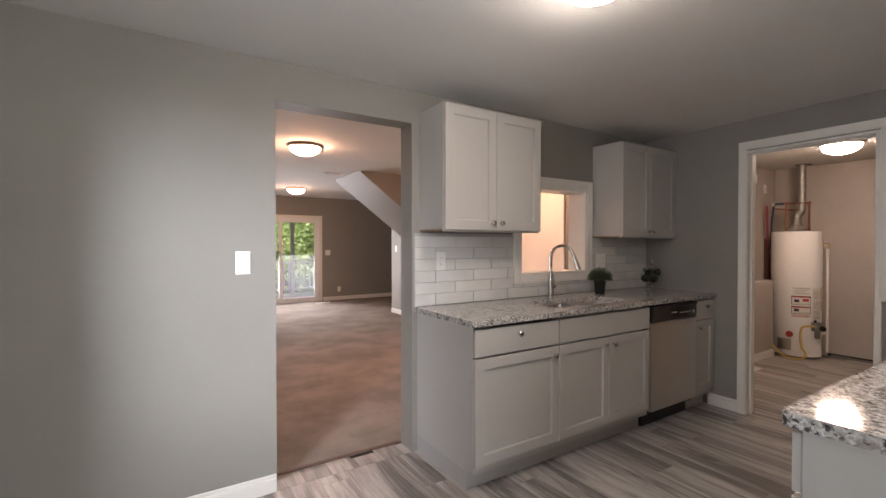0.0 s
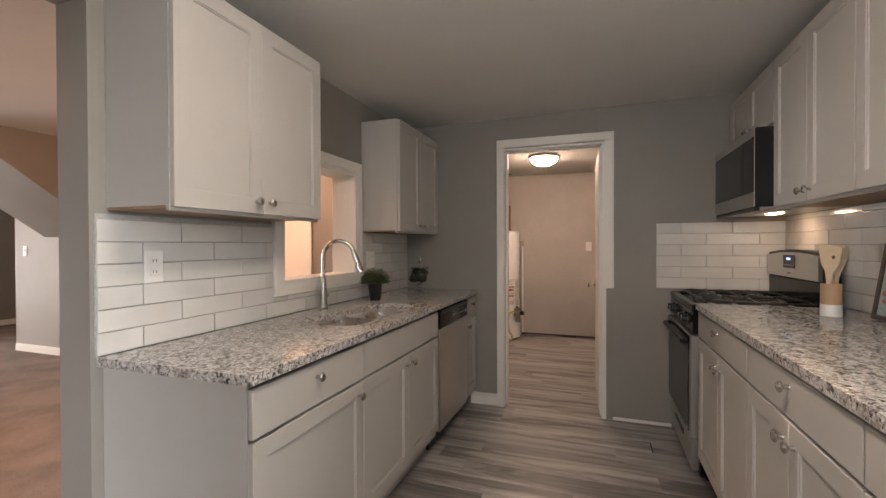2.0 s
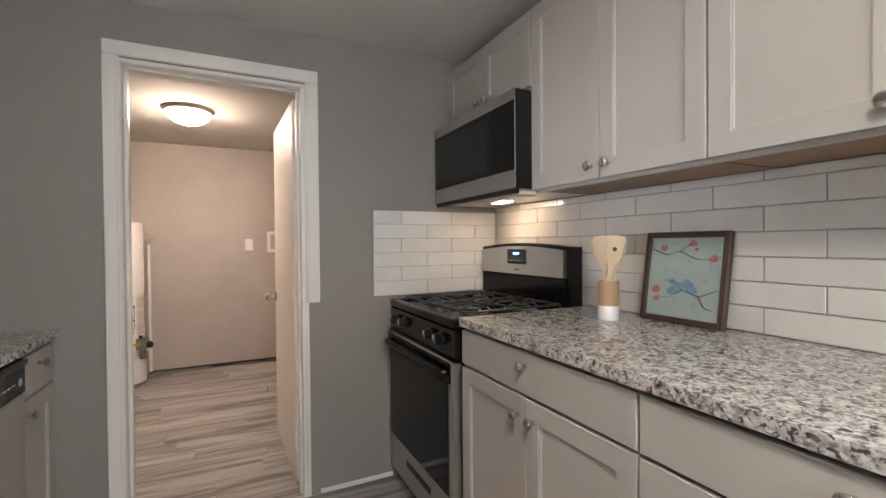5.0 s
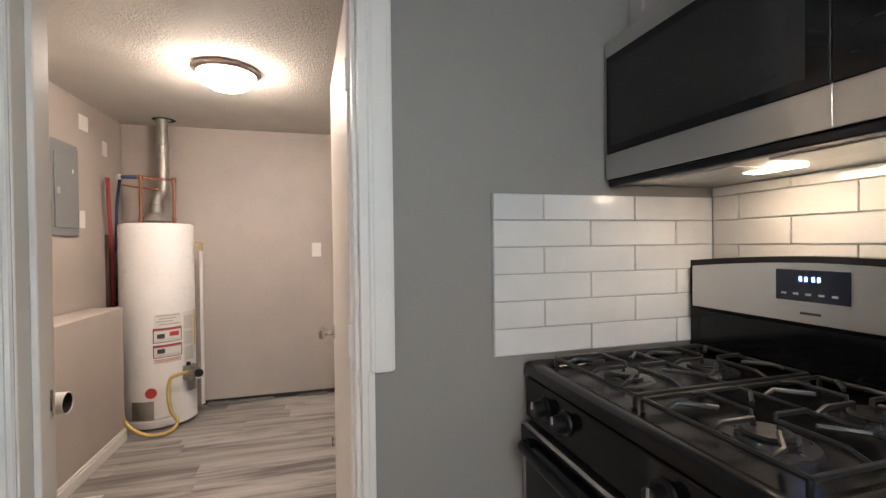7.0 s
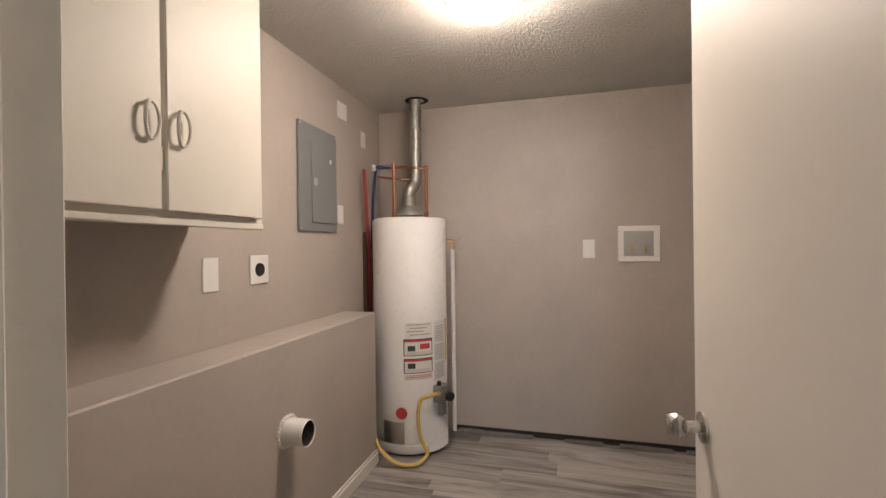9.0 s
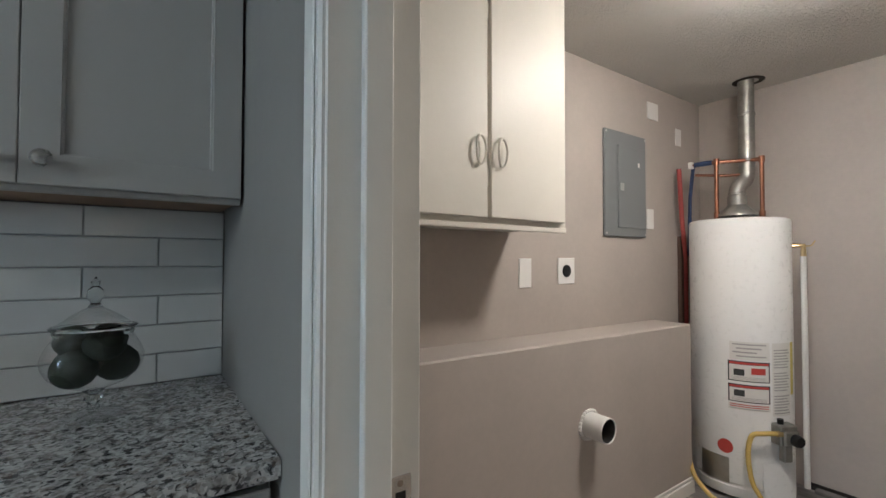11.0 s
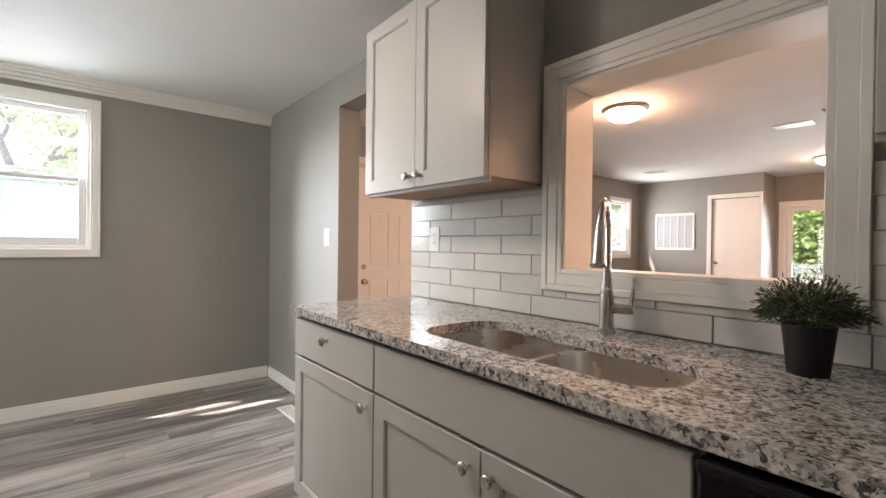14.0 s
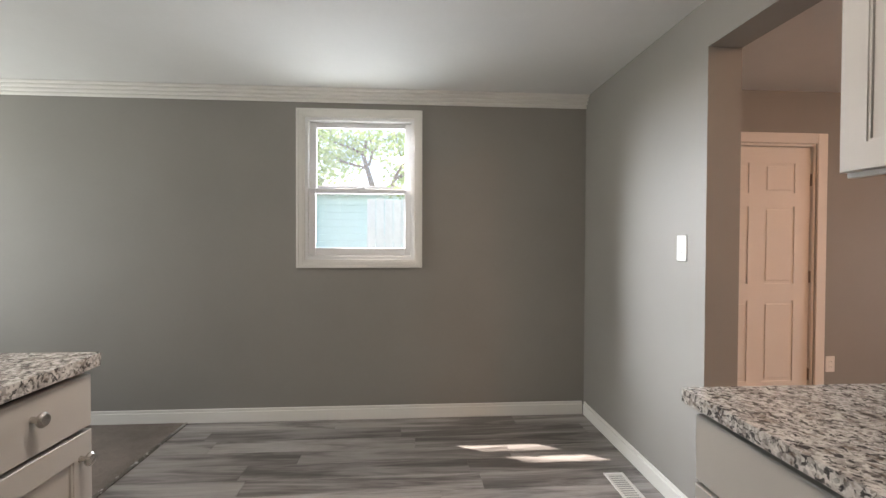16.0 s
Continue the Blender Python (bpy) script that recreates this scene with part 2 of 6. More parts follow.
cap_grey = worn("burner_alloy", (0.10, 0.10, 0.097), 0.28, 0.9, 0.15, 60)
raw_wood = worn("unpainted_cabinet_wood", (0.30, 0.195, 0.125), 0.6, 0, 0.18, 24)
bamboo = worn("pale_bamboo", (0.66, 0.53, 0.36), 0.5, 0, 0.08, 30)
cork = worn("tan_wood_sleeve", (0.44, 0.29, 0.17), 0.6, 0, 0.12, 40)
ceramic = worn("white_ceramic", (0.78, 0.78, 0.76), 0.2, 0, 0.03, 20, 0.02)
frame_wood = worn("dark_walnut_frame", (0.050, 0.028, 0.018), 0.4, 0, 0.3, 30)
canvas = worn("pale_teal_canvas", (0.30, 0.37, 0.36), 0.8, 0, 0.14, 12)
hose_yellow = worn("yellow_gas_hose", (0.62, 0.45, 0.13), 0.45, 0, 0.1)
pvc = worn("white_pvc_pipe", (0.72, 0.71, 0.68), 0.35, 0, 0.05)
red_paint = worn("red_plastic", (0.50, 0.06, 0.05), 0.45, 0, 0.1)
paper = worn("label_paper", (0.70, 0.69, 0.66), 0.7, 0, 0.05)
ink = worn("dark_print", (0.05, 0.05, 0.05), 0.7, 0, 0.1)
ink_grey = worn("grey_print", (0.38, 0.38, 0.37), 0.7, 0, 0.1)
ink_yellow = worn("yellow_print", (0.60, 0.50, 0.15), 0.7, 0, 0.1)
concrete = worn("bare_concrete", (0.16, 0.15, 0.14), 0.9, 0, 0.35, 20, 0.5)
# near-black for underlay and wall-foot gap, and for shade painted into holes
dark_gap = worn("dark_underlay_and_hole_shade", (0.02, 0.018, 0.016), 0.9, 0, 0.3, 40, 0.4)
pot_black = worn("black_pot", (0.006, 0.006, 0.0065), 0.4, 0, 0.2)
moss = worn("green_moss_ball", (0.018, 0.024, 0.012), 0.85, 0, 0.4, 60, 0.9)
bark = worn("tree_bark", (0.16, 0.13, 0.10), 0.9, 0, 0.3, 14, 0.8)
deck_wood = worn("weathered_deck_wood", (0.42, 0.38, 0.34), 0.8, 0, 0.2, 14, 0.3)
fence_wood = worn("pale_fence_board", (0.80, 0.79, 0.77), 0.8, 0, 0.12, 12, 0.3)
teal_siding = worn("teal_siding", (0.60, 0.82, 0.82), 0.6, 0, 0.08, 9, 0.1)
lawn_mat = worn("lawn", (0.07, 0.11, 0.035), 0.95, 0, 0.4, 1.5, 0.8)
green_beam = worn("green_painted_beam", (0.12, 0.22, 0.17), 0.7, 0, 0.15)
# brown of the doorway threshold; also the red pipe's shade behind the heater
threshold_pipe_brown = worn("brown_threshold_and_shaded_pipe", (0.10, 0.06, 0.045), 0.8, 0, 0.25, 20)
leaf_tree = leaf("tree_leaves", (0.22, 0.34, 0.10), (0.42, 0.52, 0.24))
leaf_pot = leaf("potted_leaves", (0.028, 0.046, 0.024), (0.13, 0.17, 0.095))
lamp_ring = worn("brown_nickel_ring", (0.30, 0.25, 0.21), 0.4, 0.3, 0.1)
# slider glass: stronger white veil, washed-out outdoor glare put into the material
veiled_pane = pane_glass("veiled_slider_glass", 0.5, 0.025)
glass_solid = clear_glass("solid_clear_glass", (0.97, 0.99, 0.98))
glass_foot = pane_glass("foot_glass", 0.9, 0.04, 0.16)
glass_pane, glass_jar = pane_glass(), pane_glass("jar_glass", 0.9, 0.008, 0.06)
oven_glass = worn("smoked_oven_glass", (0.005, 0.0055, 0.006), 0.05, 0, 0.05, 20, 0.0)
mesh_screen = worn("dark_screen", (0.016, 0.016, 0.017), 0.12, 0, 0.05, 20, 0.0)
for smooth_black in (black_gloss, black_enamel, oven_glass):
    smooth_black.node_tree.nodes["Principled BSDF"].inputs["Specular IOR Level"].default_value = 0.3
WARM = (1.0, 0.60, 0.39)
bowl_warm = glow("lit_bowl_living", WARM, 41.0)
bowl_far = glow("lit_bowl_living_far", WARM, 30.0)
bowl_util = glow("lit_bowl_utility", (1.0, 0.82, 0.67), 35.0)
bowl_kitchen = glow("lit_bowl_kitchen", (1.0, 0.95, 0.88), 38.0)
cook_light = glow("lit_cooktop_lamp", (1.0, 0.76, 0.52), 20.0)
digit_glow = glow("lit_clock_digits", (0.16, 0.36, 1.0), 2.2)
digit_back = glow("clock_window", (0.05, 0.12, 0.4), 0.003, (0.008, 0.009, 0.012), 0.1)

# ---- building helpers ----


def rbox(bm, x0, x1, y0, y1, z0, z1, b=0.0):
    """A box with chamfered edges."""
    lo, hi = (min(x0, x1), min(y0, y1), min(z0, z1)), (max(x0, x1), max(y0, y1), max(z0, z1))
    b = min(b, *(0.45 * (h - l) for l, h in zip(lo, hi)))
    signs = [(i, j, k) for i in (0, 1) for j in (0, 1) for k in (0, 1)]
    if b <= 0:
        v = {s: bm.verts.new([(lo, hi)[s[a]][a] for a in range(3)]) for s in signs}
        for a in range(3):
            p, q = (a + 1) % 3, (a + 2) % 3
            for s in (0, 1):
                ring = []
                for i, j in ((0, 0), (1, 0), (1, 1), (0, 1)):
                    key = [0, 0, 0]
                    key[a], key[p], key[q] = s, i, j
                    ring.append(v[tuple(key)])
                bm.faces.new(ring if s else ring[::-1])
        return
    v = {}
    for s in signs:
        for a in range(3):
            v[s, a] = bm.verts.new([(lo, hi)[s[k]][k] + (0 if k == a else (b, -b)[s[k]]) for k in range(3)])
    for a in range(3):
        p, q = (a + 1) % 3, (a + 2) % 3
        for s in (0, 1):
            ring = []
            for i, j in ((0, 0), (1, 0), (1, 1), (0, 1)):
                key = [0, 0, 0]
                key[a], key[p], key[q] = s, i, j
                ring.append(v[tuple(key), a])
            bm.faces.new(ring if s else ring[::-1])
        for i in (0, 1):
            for j in (0, 1):
                k0, k1 = [0, 0, 0], [0, 0, 0]
                k0[p], k0[q], k0[a] = i, j, 0
                k1[p], k1[q], k1[a] = i, j, 1
                k0, k1 = tuple(k0), tuple(k1)
                bm.faces.new((v[k0, p], v[k1, p], v[k1, q], v[k0, q]))
    for s in signs:
        bm.faces.new([v[s, a] for a in range(3)])


def lathe(bm, profile, at=(0, 0, 0), axis="z", segs=24):
    """Turns a profile of (radius, height) about an axis."""
    rings = []
    for r, h in profile:
        ring = []
        for k in range(segs if r > 1e-6 else 1):
            a = 2 * math.pi * k / segs
            p = (r * math.cos(a), r * math.sin(a), h)
            if axis == "y":
                p = (p[0], p[2], p[1])
            elif axis == "x":
                p = (p[2], p[0], p[1])
            ring.append(bm.verts.new(Vector(p) + Vector(at)))
        rings.append(ring)
    for lo, hi in zip(rings, rings[1:]):
        for k in range(segs):
            a, b = lo[k % len(lo)], lo[(k + 1) % len(lo)]
            c, d = hi[(k + 1) % len(hi)], hi[k % len(hi)]
            f = []
            for w in (a, b, c, d):
                if w not in f:
                    f.append(w)
            if len(f) > 2:
                bm.faces.new(f)


def tube(bm, pts, r, segs=10, taper=None, flat=1.0):
    """A round rod along a line of points."""
    pts = [Vector(p) for p in pts]
    rings = []
    side = None
    for k, p in enumerate(pts):
        way = (pts[min(k + 1, len(pts) - 1)] - pts[max(k - 1, 0)]).normalized()
        if side is None:
            side = way.orthogonal().normalized()
        side = (side - way * side.dot(way)).normalized()
        up = way.cross(side)
        rr = r if taper is None else r + (taper - r) * k / max(1, len(pts) - 1)
        rings.append([bm.verts.new(p + rr * (math.cos(2 * math.pi * j / segs) * side + flat * math.sin(2 * math.pi * j / segs) * up)) for j in range(segs)])
    for lo, hi in zip(rings, rings[1:]):
        for j in range(segs):
            bm.faces.new((lo[j], lo[(j + 1) % segs], hi[(j + 1) % segs], hi[j]))
    bm.faces.new(rings[0][::-1])
    bm.faces.new(rings[-1])


def curve_points(pts, n=6):
    """A smooth line through points."""
    pts = [Vector(p) for p in pts]
    out = []
    for k in range(len(pts) - 1):
        a, b, c, d = pts[max(k - 1, 0)], pts[k], pts[k + 1], pts[min(k + 2, len(pts) - 1)]
        for j in range(n):
            t = j / n
            out.append(0.5 * (2 * b + (c - a) * t + (2 * a - 5 * b + 4 * c - d) * t * t + (3 * b - a - 3 * c + d) * t * t * t))
    return out + [pts[-1]]


def extrude_shape(bm, outline, y0, y1):
    """A flat outline in x and z, given thickness along y."""
    a = [bm.verts.new((x, y0, z)) for x, z in outline]
    b = [bm.verts.new((x, y1, z)) for x, z in outline]
    bm.faces.new(a)
    bm.faces.new(b[::-1])
    n = len(a)
    for k in range(n):
        bm.faces.new((a[k], b[k], b[(k + 1) % n], a[(k + 1) % n]))


def mesh_of(name, bm, material, smooth=False):
    bmesh.ops.recalc_face_normals(bm, faces=bm.faces[:])
    me = bpy.data.meshes.new(name)
    bm.to_mesh(me)
    bm.free()
    for m in material if isinstance(material, (list, tuple)) else (material,):
        me.materials.append(m)
    if smooth:
        me.polygons.foreach_set("use_smooth", [True] * len(me.polygons))
        me.set_sharp_from_angle(angle=radians(38))
    return me


def part(name, bm, material, parent, label="", smooth=False):
    ob = new(name, mesh_of(name, bm, material, smooth))
    ob.parent = parent
    return tagged(ob, label)


def thing(name, label, category, m=None, group="", kind=""):
    """An empty at a thing's base, to hold its parts."""
    ob = new(name)
    ob.empty_display_size = 0.05
    if m is not None:
        ob.matrix_basis = m
    return tagged(ob, label, category, group, kind)


def solid(name, bm, material, label, category, kind="", m=None, smooth=False, group=""):
    """A thing of one mesh."""
    ob = new(name, mesh_of(name, bm, material, smooth))
    if m is not None:
        ob.matrix_basis = m
    return tagged(ob, label, category, group, kind)


def boxes(*rows, b=0.0):
    bm = bmesh.new()
    for r in rows:
        rbox(bm, *r[:6], r[6] if len(r) > 6 else b)
    return bm


def wall_mesh(axis, a0, a1, d0, d1, z0, z1, holes):
    """A wall along an axis from a0 to a1, between depths d0 and d1, with holes (from, to, bottom, top)."""
    bm = bmesh.new()
    cuts = sorted({a0, a1, *(h[0] for h in holes), *(h[1] for h in holes)})
    for p, q in zip(cuts, cuts[1:]):
        mid, spans, low = (p + q) / 2, [], z0
        for h in sorted((h for h in holes if h[0] < mid < h[1]), key=lambda h: h[2]):
            if h[2] > low:
                spans.append((low, h[2]))
            low = h[3]
        spans.append((low, z1))
        for s0, s1 in spans:
            if axis == "x":
                rbox(bm, p, q, d0, d1, s0, s1)
            else:
                rbox(bm, d0, d1, p, q, s0, s1)
    return bm


def casing(bm, axis, at, out, u0, u1, z0, z1, width, thick, bottom=True, skip=()):
    """A moulded frame round an opening on a wall's face: three steps, mitred by butting."""
    for k, (inset, th) in enumerate(((0.0, thick), (width * 0.28, thick * 0.84), (width * 0.78, thick * 0.70))):
        th0 = at
        th1 = at + out * th
        o = inset if k else 0.0
        ww = width * 0.28 if k == 0 else (width * 0.5 if k == 1 else width * 0.22)
        a0, a1 = u0 + o, u1 - o
        b0, b1 = (z0 + o if bottom else z0), z1 - o
        bars = [(a0, a0 + ww, b0, b1), (a1 - ww, a1, b0, b1), (a0 + ww, a1 - ww, b1 - ww, b1)]
        if bottom:
            bars.append((a0 + ww, a1 - ww, b0, b0 + ww))
        for p, q, r, s in bars:
            if axis == "x":
                rbox(bm, p, q, th0, th1, r, s, 0.002)
            else:
                rbox(bm, th0, th1, p, q, r, s, 0.002)


# ---- structure ----
NORTH, SOUTH, EAST, WEST = 2.82, 0.13, 4.04, -0.53
LW, LE, LFAR, LTOP = -0.50, 3.93, 10.30, 2.36
UE, UN, UTOP = 6.86, 2.85, 2.25
solid("wall_north", wall_mesh("x", -0.66, 4.16, NORTH, 2.97, -0.02, 2.42, [(0.77, 1.585, -0.02, 2.07), (2.49, 3.205, 1.075, 1.745)]), wall_paint, "taupe painted kitchen wall with a doorway and a pass-through", "wall", "structure")
solid("wall_east", wall_mesh("y", -0.02, NORTH - 0.002, EAST, 4.16, -0.02, 2.42, [(1.225, 1.985, -0.02, 2.025)]), wall_paint, "taupe painted wall with the utility room doorway", "wall", "structure")
solid("wall_west", wall_mesh("y", -2.75, NORTH - 0.002, -0.66, WEST, -0.3, 2.42, [(0.835, 1.588, 1.115, 2.10)]), wall_paint, "taupe painted outer wall with a sash window", "wall", "structure")
solid("wall_south", wall_mesh("x", 1.30, 4.038, 0.0, SOUTH, -0.02, 2.42, []), wall_paint, "taupe painted wall behind the cooker", "wall", "structure")
solid("wall_front_south", wall_mesh("x", -0.53, 4.16, -2.75, -2.62, -0.02, 2.42, [(-0.3, 1.2, 0.3, 2.1)]), wall_paint, "plain taupe wall closing the front room", "wall", "structure")
solid("wall_front_east", wall_mesh("y", -2.62, -0.022, 4.04, 4.16, -0.02, 2.42, []), wall_paint, "plain taupe side wall of the front room", "wall", "structure")
solid("wall_living_west", wall_mesh("y", 2.972, 9.72, LW - 0.14, LW, -0.3, 2.42, [(3.66, 4.555, 0.0, 1.975), (8.56, 9.22, 1.04, 2.0)]), wall_paint, "taupe living room wall with entry door and window", "wall", "structure")
solid("wall_living_closet", wall_mesh("x", LW, 1.44, 9.58, 9.70, -0.02, 2.42, [(0.74, 1.40, 0.0, 1.99)]), wall_paint, "taupe closet wall with a white door and a grille", "wall", "structure")
solid("wall_living_return", wall_mesh("y", 9.702, LFAR, 1.32, 1.44, -0.02, 2.42, []), wall_paint, "short taupe return wall beside the sliding door", "wall", "structure")
solid("wall_living_far", wall_mesh("x", 1.32, 6.2, LFAR, 10.44, -0.3, 2.42, [(1.55, 3.22, 0.0, 1.89)]), wall_paint, "taupe far wall with a sliding glass door", "wall", "structure")
solid("wall_living_east", wall_mesh("y", 2.972, 8.0, LE, 4.05, -0.02, 2.42, [(3.76, 4.56, 0.0, 2.0)]), wall_paint, "taupe side wall under the stairs", "wall", "structure")
solid("wall_alcove_east", wall_mesh("y", 7.9, LFAR, 6.08, 6.2, -0.02, 2.42, []), wall_paint, "plain taupe wall closing the alcove", "wall", "structure")
solid("wall_alcove_south", wall_mesh("x", 4.052, 6.08, 7.88, 8.0, -0.02, 2.42, []), wall_paint, "plain taupe wall of the alcove", "wall", "structure")
solid("wall_behind_door", wall_mesh("x", 4.05, 4.9, 4.72, 4.82, -0.02, 2.42, []), wall_paint, "plain wall behind the door under the stairs", "wall", "structure")
solid("wall_utility_north", wall_mesh("x", 4.162, 6.98, UN, 2.97, -0.02, 2.42, []), util_paint, "beige utility wall with electrical panel", "wall", "structure")
solid("wall_utility_east", wall_mesh("y", 0.2, UN - 0.002, UE, 6.98, -0.02, 2.42, []), util_paint, "patched beige utility wall with no baseboard", "wall", "structure")
solid("wall_utility_south", wall_mesh("x", 4.162, UE - 0.002, 0.2, 0.32, -0.02, 2.42, []), util_paint, "beige utility wall behind the open door", "wall", "structure")
bm = boxes((4.168, 6.292, 2.64, UN - 0.002, 0.0, 0.890, 0.006))
for v in bm.verts:
    if v.co.z > 0.5:
        v.co.z += 0.02 * (6.292 - v.co.x) / 2.14
solid("half_wall", bm, util_paint, "low beige ledge wall along the utility room", "wall", "structure")

# ceilings


def kitchen_top(x, y):
    """The kitchen ceiling's height: a little out of level."""
    return 2.252 + 0.0072 * (EAST - x) + 0.012 * (NORTH - y) * (x - WEST) / 4.57


bm = bmesh.new()
rbox(bm, -0.53, EAST, -2.62, NORTH, 0, 0.1)
for v in bm.verts:
    v.co.z += kitchen_top(v.co.x, v.co.y)
solid("ceiling", bm, ceiling_paint, "off-white smooth kitchen ceiling", "ceiling", "structure")
solid("ceiling_living", boxes((LW, 6.08, 2.97, LFAR, LTOP, LTOP + 0.06)), ceiling_paint, "off-white living room ceiling", "ceiling", "structure")
bm = boxes((4.16, UE, 0.32, UN, UTOP, UTOP + 0.1))
solid("ceiling_utility", bm, popcorn_mat, "textured off-white utility ceiling", "ceiling", "structure")

# floors
solid("floor_base", boxes((-0.53, EAST, 0.047, 2.985, -0.06, -0.004), (4.0401, UE, 0.32, UN, -0.06, -0.004)), dark_gap, "dark underlay between the planks", "floor", "structure")
solid("floor_carpet_living", boxes((LW, 6.08, 2.99, LFAR, -0.05, 0.006)), carpet_mat, "worn brown carpet in the living room", "carpet", "structure")
solid("floor_carpet_front", boxes((-0.53, 4.04, -2.62, 0.040, -0.05, 0.006)), carpet_mat, "brown carpet of the front room", "carpet", "structure")
bm = bmesh.new()
rbox(bm, -0.525, 1.30, 0.034, 0.055, -0.003, 0.009, 0.004)
solid("trim_floor_strip", bm, nickel, "thin metal strip between carpet and planks", "trim", "structure")
bm = bmesh.new()
rbox(bm, 0.775, 1.58, 2.972, 2.998, -0.003, 0.010, 0.004)
solid("trim_threshold", bm, threshold_pipe_brown, "dark strip between planks and carpet in the doorway", "trim", "structure")

# baseboards


def baseboard(name, rows, h=0.095, t=0.014, material=None):
    """Runs of (axis, face, direction, from, to)."""
    bm = bmesh.new()
    for axis, face, d, a, b in rows:
        for w, z0, z1 in ((t, 0.0, h * 0.78), (t * 0.6, h * 0.78, h)):
            if axis == "x":
                rbox(bm, a, b, face, face + d * w, z0, z1, 0.003)
            else:
                rbox(bm, face, face + d * w, a, b, z0, z1, 0.003)
    return solid(name, bm, material or trim_paint, "white painted wooden baseboard", "baseboard", "structure")


baseboard("baseboard_kitchen", [("y", WEST, 1, -2.6, NORTH - 0.016), ("x", NORTH, -1, WEST + 0.016, 0.768), ("y", EAST, -1, 2.035, 2.25)])
bm = boxes((EAST - 0.010, EAST, 0.80, 1.18, 0.0, 0.022, 0.003))
solid("baseboard_low_strip", bm, trim_paint, "thin white floor strip beside the cooker", "baseboard", "structure")
baseboard("baseboard_living", [("x", LFAR, -1, 3.30, 6.07), ("y", LE, -1, 4.64, 7.99), ("y", LE, -1, 2.98, 3.68), ("y", LW, 1, 2.98, 3.58), ("y", LW, 1, 4.64, 9.56), ("x", 9.58, -1, LW + 0.016, 0.66)])
baseboard("baseboard_utility", [("x", 2.64, -1, 4.20, 6.285)], 0.085)
bm = boxes((UE - 0.02, UE, 0.34, 2.3, 0.0, 0.012), (UE - 0.012, UE, 0.34, 2.3, 0.014, 0.03))
solid("trim_bare_gap", bm, dark_gap, "dark unfinished gap under the utility wall", "trim", "structure")
bm = bmesh.new()
for k in range(16):
    y = 0.5 + 1.75 * random.random()
    rbox(bm, UE - 0.045 - 0.02 * random.random(), UE - 0.02, y, y + random.uniform(0.05, 0.2), 0.0, random.uniform(0.008, 0.022), 0.004)
solid("trim_rubble", bm, concrete, "crumbs of bare concrete along the wall foot", "rubble", "structure")

# crown on the west wall
bm = bmesh.new()
for k, (d, z0, z1) in enumerate(((0.014, 2.198, 2.220), (0.030, 2.2205, 2.242), (0.048, 2.2425, 2.264), (0.064, 2.2645, 2.284))):
    rbox(bm, WEST, WEST + d, -2.6, NORTH - 0.002, z0, z1, 0.004)
solid("trim_crown", bm, trim_paint, "white stepped crown moulding under the ceiling", "trim", "structure")

# doorway lining to the utility room
bm = bmesh.new()
rbox(bm, 4.03, 4.165, 1.2265, 1.260, 0.0, 2.005, 0.002)
rbox(bm, 4.03, 4.165, 1.972, 1.984, 0.0, 2.005, 0.002)
rbox(bm, 4.03, 4.165, 1.2265, 1.984, 2.0055, 2.0235, 0.002)
rbox(bm, 4.075, 4.115, 1.2605, 1.272, 0.0, 2.004, 0.002)
rbox(bm, 4.075, 4.115, 1.957, 1.971, 0.0, 2.004, 0.002)
rbox(bm, 4.075, 4.115, 1.273, 1.956, 1.992, 2.005, 0.002)
for z in (0.6, 0.95, 1.31, 1.62, 1.85):
    lathe(bm, [(0.006, 0), (0.006, 0.003), (0.0, 0.005)], (4.06, 1.972, z), "y", 8)
solid("trim_utility_jamb", bm, trim_paint, "white painted doorway lining with nail heads", "door frame", "structure")
bm = bmesh.new()
for u0, u1, z0 in ((1.975, 2.034, 0.0), (1.174, 1.238, 0.957)):
    rbox(bm, EAST - 0.018, EAST, u0, u1, z0, 2.03, 0.004)
    rbox(bm, EAST - 0.022, EAST - 0.018, u0 + 0.012, u1 - 0.012, z0, 2.03, 0.002)
rbox(bm, EAST - 0.018, EAST, 1.174, 2.034, 2.0305, 2.092, 0.004)
rbox(bm, EAST - 0.012, EAST, 1.226, 1.244, 0.0, 0.954, 0.002)
solid("trim_utility_casing", bm, trim_paint, "white door casing, cut off short beside the cooker", "door frame", "structure")

# pass-through casing and lining
bm = bmesh.new()
casing(bm, "x", NORTH, -1, 2.415, 3.272, 1.018, 1.822, 0.078, 0.024)
solid("trim_pass_casing", bm, trim_paint, "moulded white casing round the pass-through", "window frame", "structure")
bm = boxes((2.49, 2.503, 2.812, 2.985, 1.076, 1.744), (3.192, 3.205, 2.812, 2.985, 1.076, 1.744), (2.504, 3.191, 2.812, 2.985, 1.731, 1.744), (2.504, 3.191, 2.812, 2.995, 1.076, 1.092), b=0.002)
solid("trim_pass_lining", bm, trim_paint, "white painted boards lining the pass-through", "window frame", "structure")

# stair soffit over the living room
bm = bmesh.new()
prof = [(2.62, LTOP - 0.001), (3.93, 1.38), (3.93, LTOP - 0.001)]
a = [bm.verts.new((x, 6.32, z)) for x, z in prof]
b = [bm.verts.new((x, 7.42, z)) for x, z in prof]
bm.faces.new(a), bm.faces.new(b[::-1])
for k in range(3):
    bm.faces.new((a[k], b[k], b[(k + 1) % 3], a[(k + 1) % 3]))
solid("ceiling_stair_soffit", bm, wall_paint, "sloping painted underside of a staircase", "staircase", "structure")

# ---- windows and doors of the setting ----


